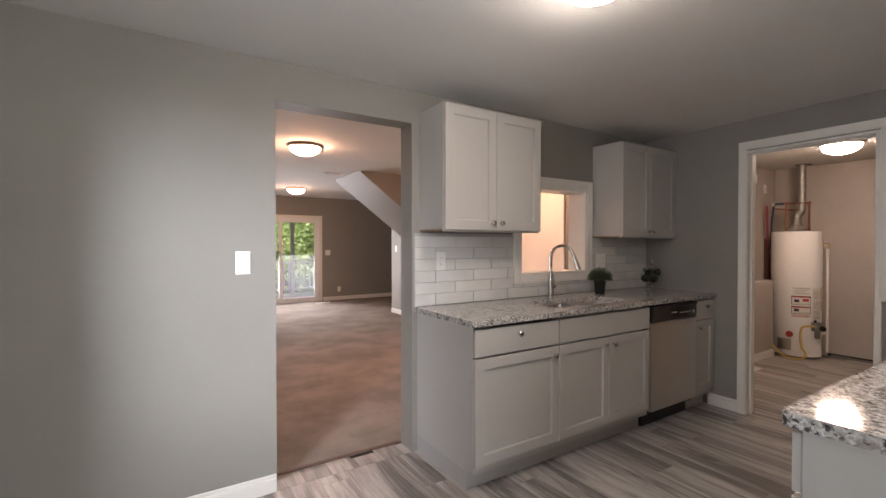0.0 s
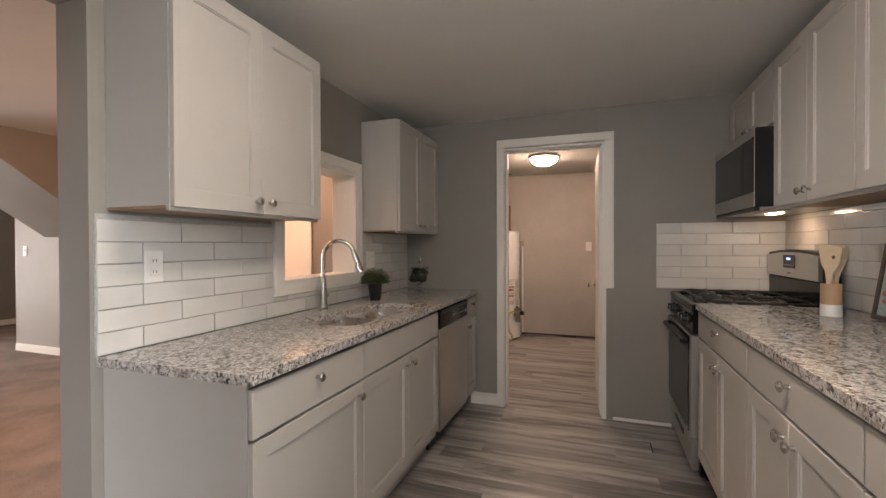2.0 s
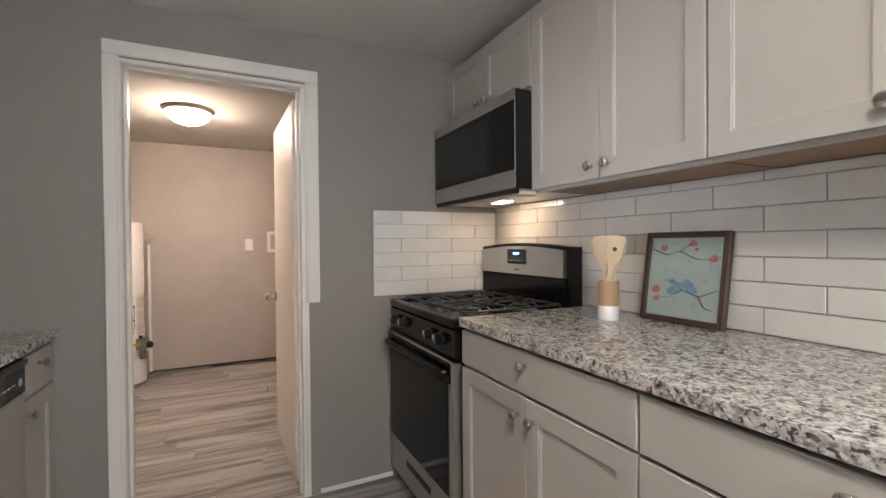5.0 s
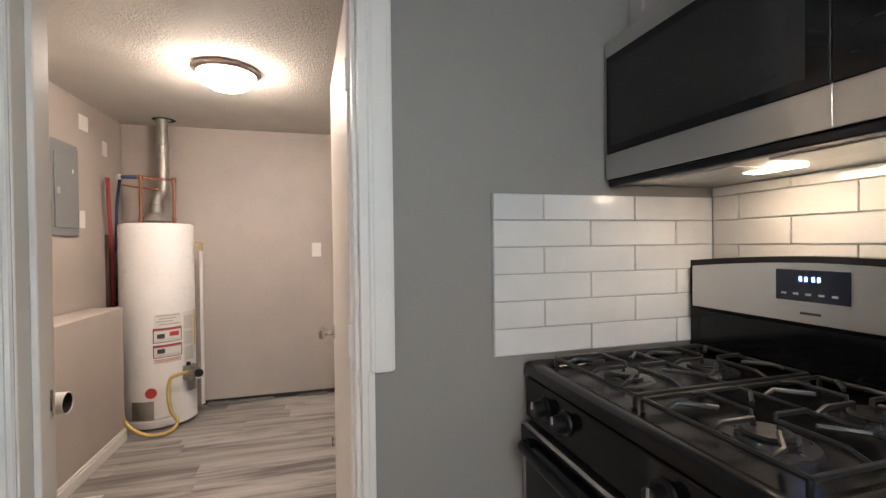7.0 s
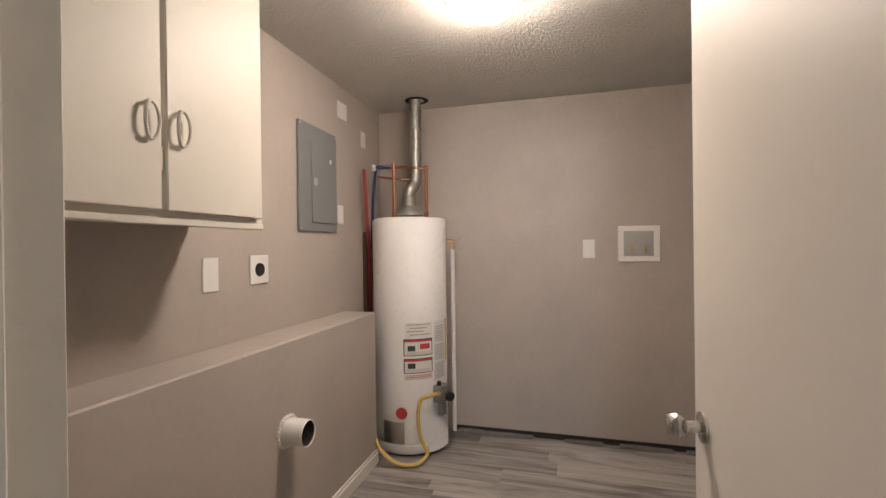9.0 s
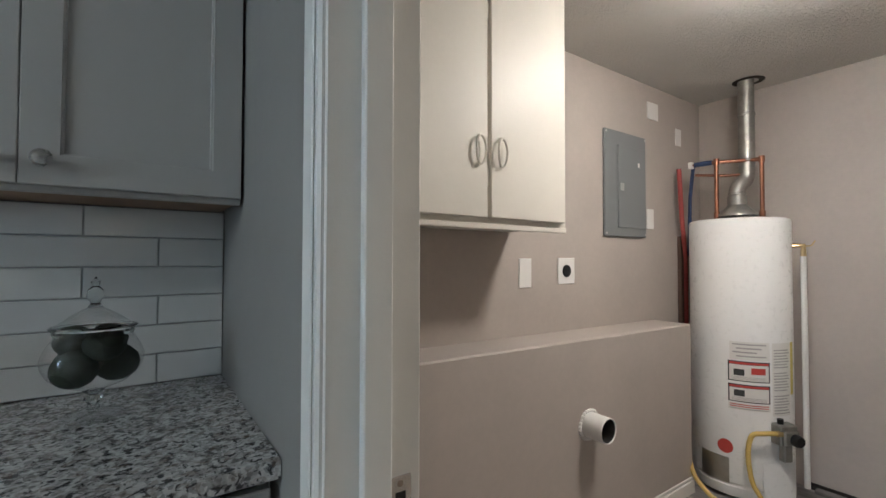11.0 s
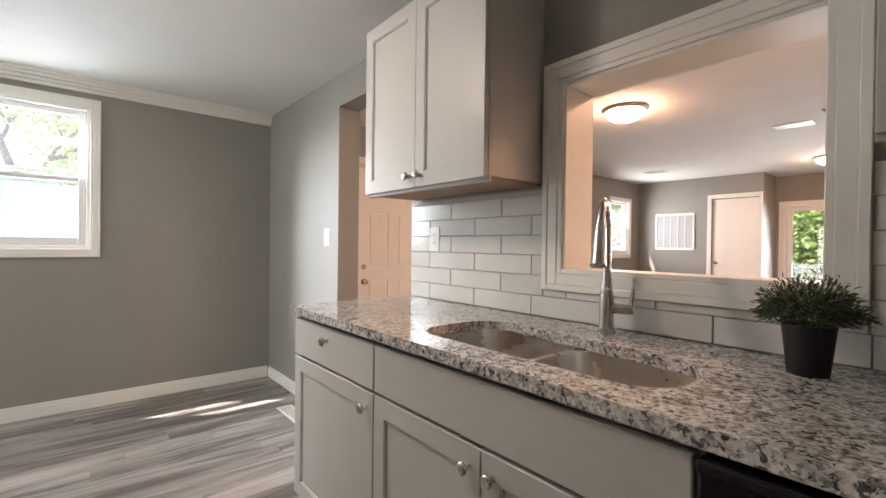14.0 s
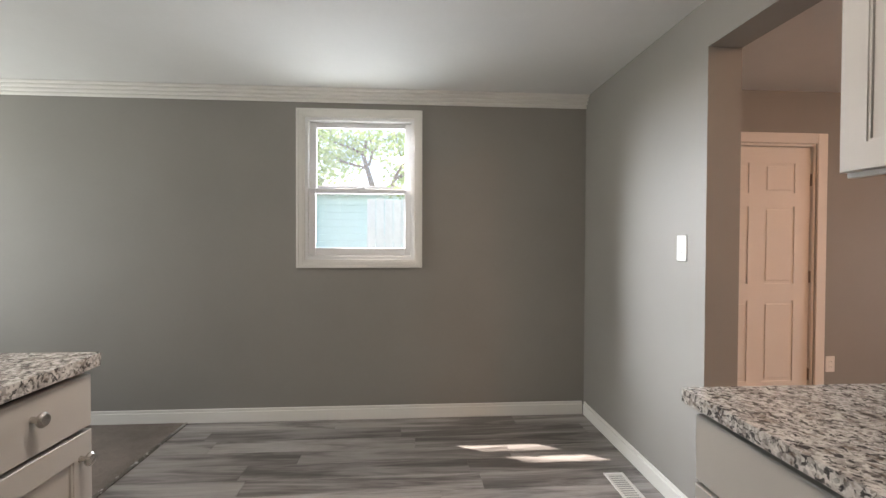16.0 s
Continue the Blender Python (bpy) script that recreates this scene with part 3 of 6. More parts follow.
def sash_window(name, m, w, h, label, trim=0.055, deep=0.13):
    """A double-hung window in a wall; local x across, y outwards from the room, z up from the opening's foot."""
    win = thing(name, label, "window", m, kind="structure")
    bm = bmesh.new()
    casing(bm, "x", 0.0, -1, -trim, w + trim, -trim, h + trim, trim + 0.002, 0.022)
    part("casing", bm, trim_paint, win, "moulded white wooden casing")
    bm = boxes((0.0, 0.022, 0.0, deep, 0.0, h), (w - 0.022, w, 0.0, deep, 0.0, h), (0.022, w - 0.022, 0.0, deep, h - 0.022, h), (0.022, w - 0.022, 0.0, deep, 0.0, 0.028), b=0.002)
    part("window_frame", bm, vinyl_white, win)
    mid = h * 0.49
    for z0, z1, y0, nm in ((mid - 0.012, h - 0.022, 0.055, "upper_sash"), (0.028, mid + 0.016, 0.022, "lower_sash")):
        s = 0.045
        bm = boxes((0.022, 0.022 + s, y0, y0 + 0.03, z0, z1), (w - 0.022 - s, w - 0.022, y0, y0 + 0.03, z0, z1), (0.022 + s, w - 0.022 - s, y0, y0 + 0.03, z1 - 0.036, z1), (0.022 + s, w - 0.022 - s, y0, y0 + 0.03, z0, z0 + (0.055 if nm == "lower_sash" else 0.03)), b=0.004)
        sash = part(nm, bm, vinyl_white, win)
        bm = boxes((0.022 + s - 0.004, w - 0.018 - s, y0 + 0.012, y0 + 0.016, z0 + 0.025, z1 - 0.03))
        pane = part("pane", bm, glass_pane, sash)
        pane.visible_shadow = False
    bm = boxes((w / 2 - 0.03, w / 2 + 0.03, 0.02, 0.04, mid + 0.0165, mid + 0.026), (w / 2 - 0.008, w / 2 + 0.02, 0.012, 0.03, mid + 0.0265, mid + 0.034), b=0.003)
    part("sash_lock", bm, vinyl_white, win)
    return win


sash_window("window_1", pose(WEST, 0.835, 1.115, 0, 0, 90), 0.753, 0.985, "white double-hung window in the kitchen wall")
sash_window("window_2", pose(LW, 8.56, 1.04, 0, 0, 90), 0.66, 0.96, "white double-hung window in the living room")

# exterior six-panel door in the living room's west wall


def panel_slab(w, h, t, panels):
    """A moulded door slab; local x across, y 0 to t, z up; panels (x0, x1, z0, z1) sunk with a raised field on the y = 0 face."""
    bm = bmesh.new()
    rbox(bm, 0, w, 0.007, t, 0, h, 0.002)
    xs = sorted({0, w, *(p[0] for p in panels), *(p[1] for p in panels)})
    zs = sorted({0, h, *(p[2] for p in panels), *(p[3] for p in panels)})
    for x0, x1 in zip(xs, xs[1:]):
        for z0, z1 in zip(zs, zs[1:]):
            mx, mz = (x0 + x1) / 2, (z0 + z1) / 2
            if not any(p[0] < mx < p[1] and p[2] < mz < p[3] for p in panels):
                rbox(bm, x0, x1, 0.0, 0.0075, z0, z1)
    for x0, x1, z0, z1 in panels:
        rbox(bm, x0 + 0.022, x1 - 0.022, 0.0015, 0.0085, z0 + 0.022, z1 - 0.022, 0.005)
    return bm


def knob(parent, x, z, material, r=0.027):
    bm = bmesh.new()
    lathe(bm, [(0, 0.0), (r * 1.1, 0.0), (r * 1.1, -0.006), (r * 0.45, -0.010), (r * 0.45, -0.030), (r * 0.8, -0.036), (r, -0.048), (r * 0.85, -0.060), (0, -0.064)], (x, 0, z), "y", 16)
    return part("door_knob", bm, material, parent, "", True)


door = thing("door_1", "white six-panel entry door, closed", "door", pose(LW + 0.0, 3.69, 0.012, 0, 0, 90), kind="structure")
six = []
for z0, z1 in ((0.20, 0.80), (0.93, 1.50), (1.60, 1.82)):
    six += [(0.12, 0.36, z0, z1), (0.48, 0.72, z0, z1)]
part("door_slab", panel_slab(0.84, 1.94, 0.044, six), door_paint, door).location = (0, 0.02, 0)
k = knob(door, 0.065, 0.78, nickel)
k.location = (0, 0.02, 0)
bm = bmesh.new()
lathe(bm, [(0, 0), (0.028, 0), (0.026, -0.012), (0, -0.014)], (0.065, 0.02, 0.93), "y", 16)
part("deadbolt", bm, nickel, door, "", True)
for z in (0.25, 0.98, 1.70):
    part("hinge", boxes((0.838, 0.852, 0.008, 0.024, z - 0.045, z + 0.045), b=0.002), bronze, door)
bm = bmesh.new()
for u0, u1, z0, z1 in ((3.585, 3.66, 0.0, 2.05), (4.555, 4.632, 0.0, 2.05), (3.661, 4.554, 1.976, 2.05)):
    rbox(bm, LW, LW + 0.018, u0, u1, z0, z1, 0.004)
for u0, u1 in ((3.66, 3.686), (4.534, 4.555)):
    rbox(bm, LW - 0.13, LW, u0, u1, 0.0, 1.975, 0.002)
rbox(bm, LW - 0.13, LW, 3.6865, 4.5335, 1.957, 1.975, 0.002)
solid("trim_entry_casing", bm, door_paint, "white casing round the entry door", "door frame", "structure")

# closet door beside the sliding door, and the plain door on the east side
door = thing("door_2", "white flush closet door, closed", "door", pose(0.745, 9.59, 0.012), kind="structure")
part("door_slab", boxes((0, 0.65, 0.0, 0.04, 0, 1.97), b=0.003), door_paint, door)
knob(door, 0.06, 0.93, nickel)
bm = boxes((0.675, 0.738, 9.562, 9.58, 0, 2.06), (1.402, 1.438, 9.562, 9.58, 0, 2.06), (0.7385, 1.4015, 9.562, 9.58, 1.992, 2.06), b=0.003)
solid("trim_closet_casing", bm, trim_paint, "white casing round the closet door", "door frame", "structure")
door = thing("door_3", "white flush door under the stairs, closed", "door", pose(LE + 0.02, 4.55, 0.012, 0, 0, -90), kind="structure")
part("door_slab", boxes((0, 0.78, 0.0, 0.04, 0, 1.97), b=0.003), door_paint, door)
knob(door, 0.06, 0.95, nickel)
bm = boxes((LE - 0.018, LE, 3.685, 3.758, 0, 2.07), (LE - 0.018, LE, 4.562, 4.635, 0, 2.07), (LE - 0.018, LE, 3.7585, 4.5615, 2.002, 2.07), b=0.003)
solid("trim_east_casing", bm, trim_paint, "white casing round the door under the stairs", "door frame", "structure")

# sliding glass door
door = thing("door_4", "white sliding glass patio door, closed", "door", pose(1.55, LFAR, 0.0) @ Matrix.Diagonal((1, 1, 0.945, 1)), kind="structure")
bm = bmesh.new()
casing(bm, "x", 0.0, -1, -0.06, 1.73, 0.0, 2.06, 0.06, 0.02, bottom=False)
part("casing", bm, trim_paint, door)
part("door_frame", boxes((0, 0.035, 0, 0.13, 0, 2.0), (1.635, 1.67, 0, 0.13, 0, 2.0), (0.035, 1.635, 0, 0.13, 1.965, 2.0), (0.035, 1.635, 0, 0.13, 0.0, 0.03), b=0.003), vinyl_white, door)
for x0, x1, y in ((0.037, 0.87, 0.06), (0.80, 1.633, 0.02)):
    s = part("sash", boxes((x0, x0 + 0.07, y, y + 0.035, 0.032, 1.963), (x1 - 0.07, x1, y, y + 0.035, 0.032, 1.963), (x0 + 0.07, x1 - 0.07, y, y + 0.035, 1.89, 1.963), (x0 + 0.07, x1 - 0.07, y, y + 0.035, 0.032, 0.12), b=0.004), vinyl_white, door)
    p = part("pane", boxes((x0 + 0.066, x1 - 0.066, y + 0.014, y + 0.019, 0.115, 1.895)), veiled_pane, s)
    p.visible_shadow = False
part("handle", boxes((0.83, 0.85, -0.012, 0.02, 0.92, 1.10), b=0.004), vinyl_white, door)

# utility room door, standing open
door = thing("door_5", "white flush utility room door, standing open", "door", pose(4.168, 1.280, 0.012, 0, 0, 2.0), kind="structure")
part("door_slab", boxes((0.0, 0.745, -0.036, 0.0, 0, 1.975), b=0.003), door_paint, door)
bm = bmesh.new()
lathe(bm, [(0, 0.0), (0.030, 0.0), (0.030, 0.006), (0.012, 0.010), (0.012, 0.034), (0.021, 0.040), (0.027, 0.052), (0.023, 0.064), (0.020, 0.066), (0, 0.067)], (0.690, 0.0, 0.895), "y", 18)
part("door_knob", bm, nickel, door, "", True)
bm = bmesh.new()
lathe(bm, [(0, 0.0), (0.030, 0.0), (0.030, -0.006), (0.012, -0.010), (0.012, -0.034), (0.021, -0.040), (0.027, -0.052), (0.023, -0.064), (0, -0.067)], (0.690, -0.036, 0.895), "y", 18)
part("door_knob", bm, nickel, door, "", True)
part("latch_plate", boxes((0.7445, 0.7465, -0.029, -0.007, 0.87, 0.93)), brass, door)
for z in (0.22, 1.0, 1.75):
    part("hinge", boxes((-0.006, 0.010, -0.010, 0.004, z - 0.045, z + 0.045), b=0.002), trim_paint, door)
bm = boxes((4.1165, 4.150, 1.9690, 1.9725, 0.882, 0.950), b=0.001)
strike = solid("strike_plate", bm, nickel, "metal strike plate on the doorway lining", "door hardware", "structure")
# flat dark plate painted as the shaded latch hole
part("latch_hole", boxes((4.126, 4.141, 1.9684, 1.9689, 0.903, 0.930)), dark_gap, strike)
for z in (0.892, 0.941):
    bm = bmesh.new()
    lathe(bm, [(0, 1.9680), (0.004, 1.9682), (0.0045, 1.9689)], (4.133, 0, z), "y", 10)
    part("screw", bm, bronze, strike)

# ---- kitchen cabinets ----


def shaker(w, h, t=0.019, rail=0.057):
    """A recessed-panel front in one skin; local x across, y from 0 (back) to -t (front), z up."""
    bm = bmesh.new()
    rings = []
    for y, i in ((0.0, 0.0), (-t + 0.0015, 0.0), (-t, 0.0015), (-t, rail), (-t + 0.003, rail + 0.0008), (-t + 0.0035, rail + 0.005), (-t + 0.0085, rail + 0.0058)):
        rings.append([bm.verts.new(p) for p in ((i, y, i), (w - i, y, i), (w - i, y, h - i), (i, y, h - i))])
    for lo, hi in zip(rings, rings[1:]):
        for k in range(4):
            bm.faces.new((lo[k], lo[(k + 1) % 4], hi[(k + 1) % 4], hi[k]))
    bm.faces.new(rings[0][::-1]), bm.faces.new(rings[-1])
    return bm


def slab(w, h, t=0.019):
    return boxes((0, w, -t, 0, 0, h), b=0.0025)


def cabinet_knob(parent, x, z, t=0.019):
    bm = bmesh.new()
    lathe(bm, [(0, -t), (0.008, -t), (0.006, -t - 0.010), (0.0065, -t - 0.014), (0.0155, -t - 0.019), (0.0165, -t - 0.024), (0.012, -t - 0.029), (0, -t - 0.031)], (x, 0, z), "y", 14)
    return part("knob", bm, nickel, parent, "round brushed nickel knob", True)


def base_cabinet(label, m, w, depth, top, fronts, toe=True, end_panel=False):
    """fronts: rows of (kind, x0, x1, z0, z1, knob x, knob z); local y runs from the face back to the wall."""
    root = thing("base_cabinet", label, "cabinet", m, "kitchen base cabinets")
    for x in (0.0, w - 0.016):
        part("side_panel", boxes((x, x + 0.016, 0.022, depth, 0.105, top)), cabinet_paint, root)
    part("back_panel", boxes((0.016, w - 0.016, depth - 0.008, depth, 0.105, top)), cabinet_paint, root)
    part("bottom_panel", boxes((0.016, w - 0.016, 0.022, depth - 0.008, 0.105, 0.121)), cabinet_paint, root)
    for x in (0.0, w - 0.003):
        part("side_edge", boxes((x, x + 0.003, 0.0, 0.0219, 0.105, top)), cabinet_paint, root)
    part("bottom_rail", boxes((0.0031, w - 0.0031, 0.0, 0.0219, 0.105, 0.14)), cabinet_paint, root)
    part("toe_kick", boxes((0.0 if not end_panel else 0.004, w, 0.065, depth, 0.0, 0.104)), toe_paint, root)
    for kind, x0, x1, z0, z1, kx, kz in fronts:
        bm = shaker(x1 - x0, z1 - z0) if kind == "door" else slab(x1 - x0, z1 - z0)
        ob = part({"door": "door", "drawer": "drawer_front", "panel": "false_front"}[kind], bm, cabinet_paint, root)
        ob.location = (x0, -0.001, z0)
        if kx is not None:
            cabinet_knob(ob, kx - x0, kz - z0)
    return root


def wall_cabinet(label, m, w, depth, z0, z1, doors, knobs):
    root = thing("wall_cabinet", label, "cabinet", m, "kitchen wall cabinets")
    for x in (0.0, w - 0.016):
        part("side_panel", boxes((x, x + 0.016, 0.012, depth, z0 + 0.012, z1)), cabinet_paint, root)
    part("back_panel", boxes((0.016, w - 0.016, depth - 0.008, depth, z0 + 0.012, z1)), cabinet_paint, root)
    part("top_panel", boxes((0.016, w - 0.016, 0.012, depth - 0.008, z1 - 0.016, z1)), cabinet_paint, root)
    for x in (0.0, w - 0.002):
        part("side_edge", boxes((x, x + 0.002, 0, 0.0119, z0 + 0.012, z1)), cabinet_paint, root)
    part("top_rail", boxes((0.0021, w - 0.0021, 0, 0.0119, z1 - 0.012, z1)), cabinet_paint, root)
    part("underside", boxes((0.003, w - 0.003, 0.016, depth, z0 + 0.002, z0 + 0.0115)), raw_wood, root, "bare wooden underside")
    part("bottom_rail", boxes((0, w, 0, 0.0155, z0 - 0.006, z0 + 0.0115), b=0.002), cabinet_paint, root)
    for (x0, x1), kx in zip(doors, knobs):
        ob = part("door", shaker(x1 - x0, z1 - z0 - 0.012), cabinet_paint, root)
        ob.location = (x0, -0.001, z0 + 0.006)
        if kx is not None:
            cabinet_knob(ob, kx - x0, 0.045)
    return root


FN = 2.224
TOPN = 0.883
dz = (0.146, 0.712, 0.722, 0.866)
base_cabinet("grey shaker base cabinet with one drawer, beside the doorway", pose(1.622, FN, 0), 0.619, NORTH - FN - 0.002, TOPN, [("drawer", 0.002, 0.617, dz[2], dz[3], 0.300, 0.820), ("door", 0.002, 0.617, dz[0], dz[1], 0.578, 0.662)])
base_cabinet("grey shaker sink base cabinet with two doors", pose(2.242, FN, 0), 0.904, NORTH - FN - 0.002, 0.68, [("panel", 0.003, 0.901, dz[2], dz[3], None, None), ("door", 0.003, 0.4605, dz[0], dz[1], 0.424, 0.662), ("door", 0.4635, 0.901, dz[0], dz[1], 0.500, 0.662)])
base_cabinet("narrow grey base cabinet beside the utility doorway", pose(3.745, FN, 0), 0.285, NORTH - FN - 0.002, TOPN, [("drawer", 0.003, 0.282, dz[2], dz[3], 0.142, 0.820), ("door", 0.003, 0.282, dz[0], dz[1], 0.04, 0.662)])
part("rail", boxes((2.245, 3.143, FN + 0.04, FN + 0.055, 0.681, TOPN)), cabinet_paint, bpy.data.objects["base_cabinet.001"]).matrix_parent_inverse = pose(2.242, FN, 0).inverted()

FS = 0.764
TOPS = 0.928
ez = (0.146, 0.777, 0.787, 0.915)


def south_cabinet(x0, x1, label, fronts):
    """A cabinet on the cooker's side, facing the other way; fronts given along +x."""
    w = x1 - x0
    rows = [(k, w - b, w - a, z0, z1, None if kx is None else w - kx, kz) for k, a, b, z0, z1, kx, kz in fronts]
    return base_cabinet(label, pose(x1, FS, 0, 0, 0, 180), w, FS - SOUTH - 0.002, TOPS, rows)


south_cabinet(2.478, 3.276, "grey shaker base cabinet with drawer and two doors beside the cooker", [("drawer", 0.002, 0.796, ez[2], ez[3], 0.399, 0.874), ("door", 0.002, 0.3975, ez[0], ez[1], 0.362, 0.718), ("door", 0.4005, 0.796, ez[0], ez[1], 0.436, 0.718)])
south_cabinet(1.752, 2.476, "wide grey shaker base cabinet with drawer and two doors", [("drawer", 0.002, 0.722, ez[2], ez[3], 0.362, 0.874), ("door", 0.002, 0.3605, ez[0], ez[1], 0.325, 0.718), ("door", 0.3635, 0.722, ez[0], ez[1], 0.399, 0.718)])
south_cabinet(1.405, 1.750, "grey shaker base cabinet at the end of the run", [("drawer", 0.002, 0.343, ez[2], ez[3], 0.172, 0.866), ("door", 0.002, 0.343, ez[0], ez[1], 0.04, 0.718)])

wall_cabinet("grey shaker wall cabinet beside the pass-through", pose(1.638, 2.535, 0), 0.76, NORTH - 2.535 - 0.002, 1.391, 2.137, [(0.002, 0.379), (0.381, 0.758)], (0.345, 0.415))
wall_cabinet("grey shaker wall cabinet in the corner by the utility doorway", pose(3.297, 2.549, 0), 0.738, NORTH - 2.549 - 0.002, 1.364, 2.12, [(0.002, 0.367), (0.369, 0.736)], (0.333, 0.403))
WF = 0.432
for x0, x1, label in ((2.541, 3.276, "grey shaker wall cabinet beside the microwave"), (1.771, 2.539, "grey shaker wall cabinet above the granite counter")):
    w = x1 - x0
    wall_cabinet(label, pose(x1, WF, 0, 0, 0, 180), w, WF - SOUTH - 0.002, 1.452, 2.205, [(0.002, w / 2 - 0.001), (w / 2 + 0.001, w - 0.002)], (w / 2 - 0.036, w / 2 + 0.036))
wall_cabinet("narrow grey shaker wall cabinet at the end of the run", pose(1.769, WF, 0, 0, 0, 180), 0.369, WF - SOUTH - 0.002, 1.452, 2.205, [(0.002, 0.367)], (0.33,))
wall_cabinet("small grey wall cabinet above the microwave", pose(4.034, WF, 0, 0, 0, 180), 0.754, WF - SOUTH - 0.002, 1.884, 2.205, [(0.002, 0.376), (0.378, 0.752)], (0.34, 0.414))

# ---- worktops ----


def round_rect(x0, x1, y0, y1, r, n=6):
    out = []
    for cx, cy, a0 in ((x1 - r, y0 + r, -90), (x1 - r, y1 - r, 0), (x0 + r, y1 - r, 90), (x0 + r, y0 + r, 180)):
        for k in range(n + 1):
            a = radians(a0 + 90 * k / n)
            out.append((cx + r * math.cos(a), cy + r * math.sin(a)))
    return out


def worktop(name, outer, holes, z0, z1, label):
    """A stone slab with eased edges and holes cut through."""
    bm = bmesh.new()
    loops = []
    for loop in [outer] + holes:
        loops.append([bm.verts.new((x, y, z1)) for x, y in loop])
    edges = [bm.edges.new((l[k], l[(k + 1) % len(l)])) for l in loops for k in range(len(l))]
    bmesh.ops.triangle_fill(bm, use_beauty=True, edges=edges)
    top = bm.faces[:]
    bmesh.ops.recalc_face_normals(bm, faces=top)
    ext = bmesh.ops.extrude_face_region(bm, geom=top)
    for v in (g for g in ext["geom"] if isinstance(g, bmesh.types.BMVert)):
        v.co.z = z0
    sharp = [e for e in bm.edges if len(e.link_faces) == 2 and e.calc_face_angle(0) > 1.2 and all(v.co.z > z1 - 1e-4 for v in e.verts)]
    bmesh.ops.bevel(bm, geom=sharp, offset=0.005, segments=2, profile=0.5, affect="EDGES")
    return solid(name, bm, granite_mat, label, "countertop")


hole = [(x, y - 0.055 * max(0.0, min(1.0, (x - 2.68) / 0.30)) if y > 2.45 else y) for x, y in round_rect(2.325, 3.068, 2.290, 2.622, 0.105, 8)]
worktop("countertop", [(1.598, 2.188), (4.038, 2.188), (4.038, 2.812), (1.598, 2.812)], [hole], 0.885, 0.915, "speckled grey granite countertop with a sink cut-out")
worktop("countertop", round_rect(1.383, 3.279, 0.132, 0.797, 0.012, 2), [], 0.930, 0.961, "speckled grey granite countertop beside the cooker")

sink = thing("kitchen_sink", "stainless steel double bowl sink set under the granite", "sink", pose(0, 0, 0))


def bowl(x0, x1, y0, y1, depth):
    bm = bmesh.new()
    rings = []
    for z, inset, r in ((0.884, -0.012, 0.082), (0.882, 0.0, 0.07), (0.81, 0.004, 0.066), (0.884 - depth + 0.03, 0.010, 0.06), (0.884 - depth + 0.008, 0.020, 0.05), (0.884 - depth, 0.042, 0.03)):
        rings.append([bm.verts.new((x, y, z)) for x, y in round_rect(x0 + inset, x1 - inset, y0 + inset, y1 - inset, r, 6)])
    for lo, hi in zip(rings, rings[1:]):
        n = len(lo)
        for k in range(n):
            bm.faces.new((lo[k], lo[(k + 1) % n], hi[(k + 1) % n], hi[k]))
    bm.faces.new(rings[-1])
    bw = part("bowl", bm, steel_sink, sink, "", True)
    bm = bmesh.new()
    lathe(bm, [(0, 0.004), (0.018, 0.004), (0.03, 0.006), (0.045, 0.004), (0.047, 0.0)], ((x0 + x1) / 2, (y0 + y1) / 2, 0.8845 - depth), "z", 20)
    part("drain", bm, nickel, bw, "round steel drain", True)


bowl(2.325, 2.688, 2.295, 2.630, 0.19)
bowl(2.704, 3.072, 2.295, 2.600, 0.17)

faucet = thing("kitchen_faucet", "brushed nickel pull-down faucet behind the sink", "faucet", pose(2.712, 2.725, 0.915, 0, 0, 23))
bm = bmesh.new()
lathe(bm, [(0, 0), (0.027, 0), (0.027, 0.008), (0.021, 0.014), (0.0205, 0.10), (0.0135, 0.16), (0.0125, 0.18)], (0, 0, 0), "z", 20)
part("base", bm, nickel, faucet, "", True)
bm = bmesh.new()
arc = [(0, 0, 0.17), (0, 0, 0.26), (0, 0, 0.30)]
for k in range(1, 13):
    a = math.pi * k / 12 * 0.93
    arc.append((0.0, -0.085 + 0.085 * math.cos(a), 0.30 + 0.085 * math.sin(a)))
tube(bm, arc, 0.0115, 14)
part("neck", bm, nickel, faucet, "", True)
bm = bmesh.new()
e, d = Vector(arc[-1]), (Vector(arc[-1]) - Vector(arc[-2])).normalized()
tube(bm, [e, e + d * 0.03, e + d * 0.10, e + d * 0.115], 0.014, 14, 0.021)
part("spray_head", bm, nickel, faucet, "", True)
bm = bmesh.new()
tube(bm, [(0.012, 0, 0.075), (0.070, 0, 0.075), (0.074, 0, 0.075)], 0.0155, 16)
tube(bm, [(0.066, 0.0, 0.082), (0.070, 0.002, 0.11), (0.076, 0.006, 0.165)], 0.007, 10, 0.0045)
part("lever", bm, nickel, faucet, "", True)

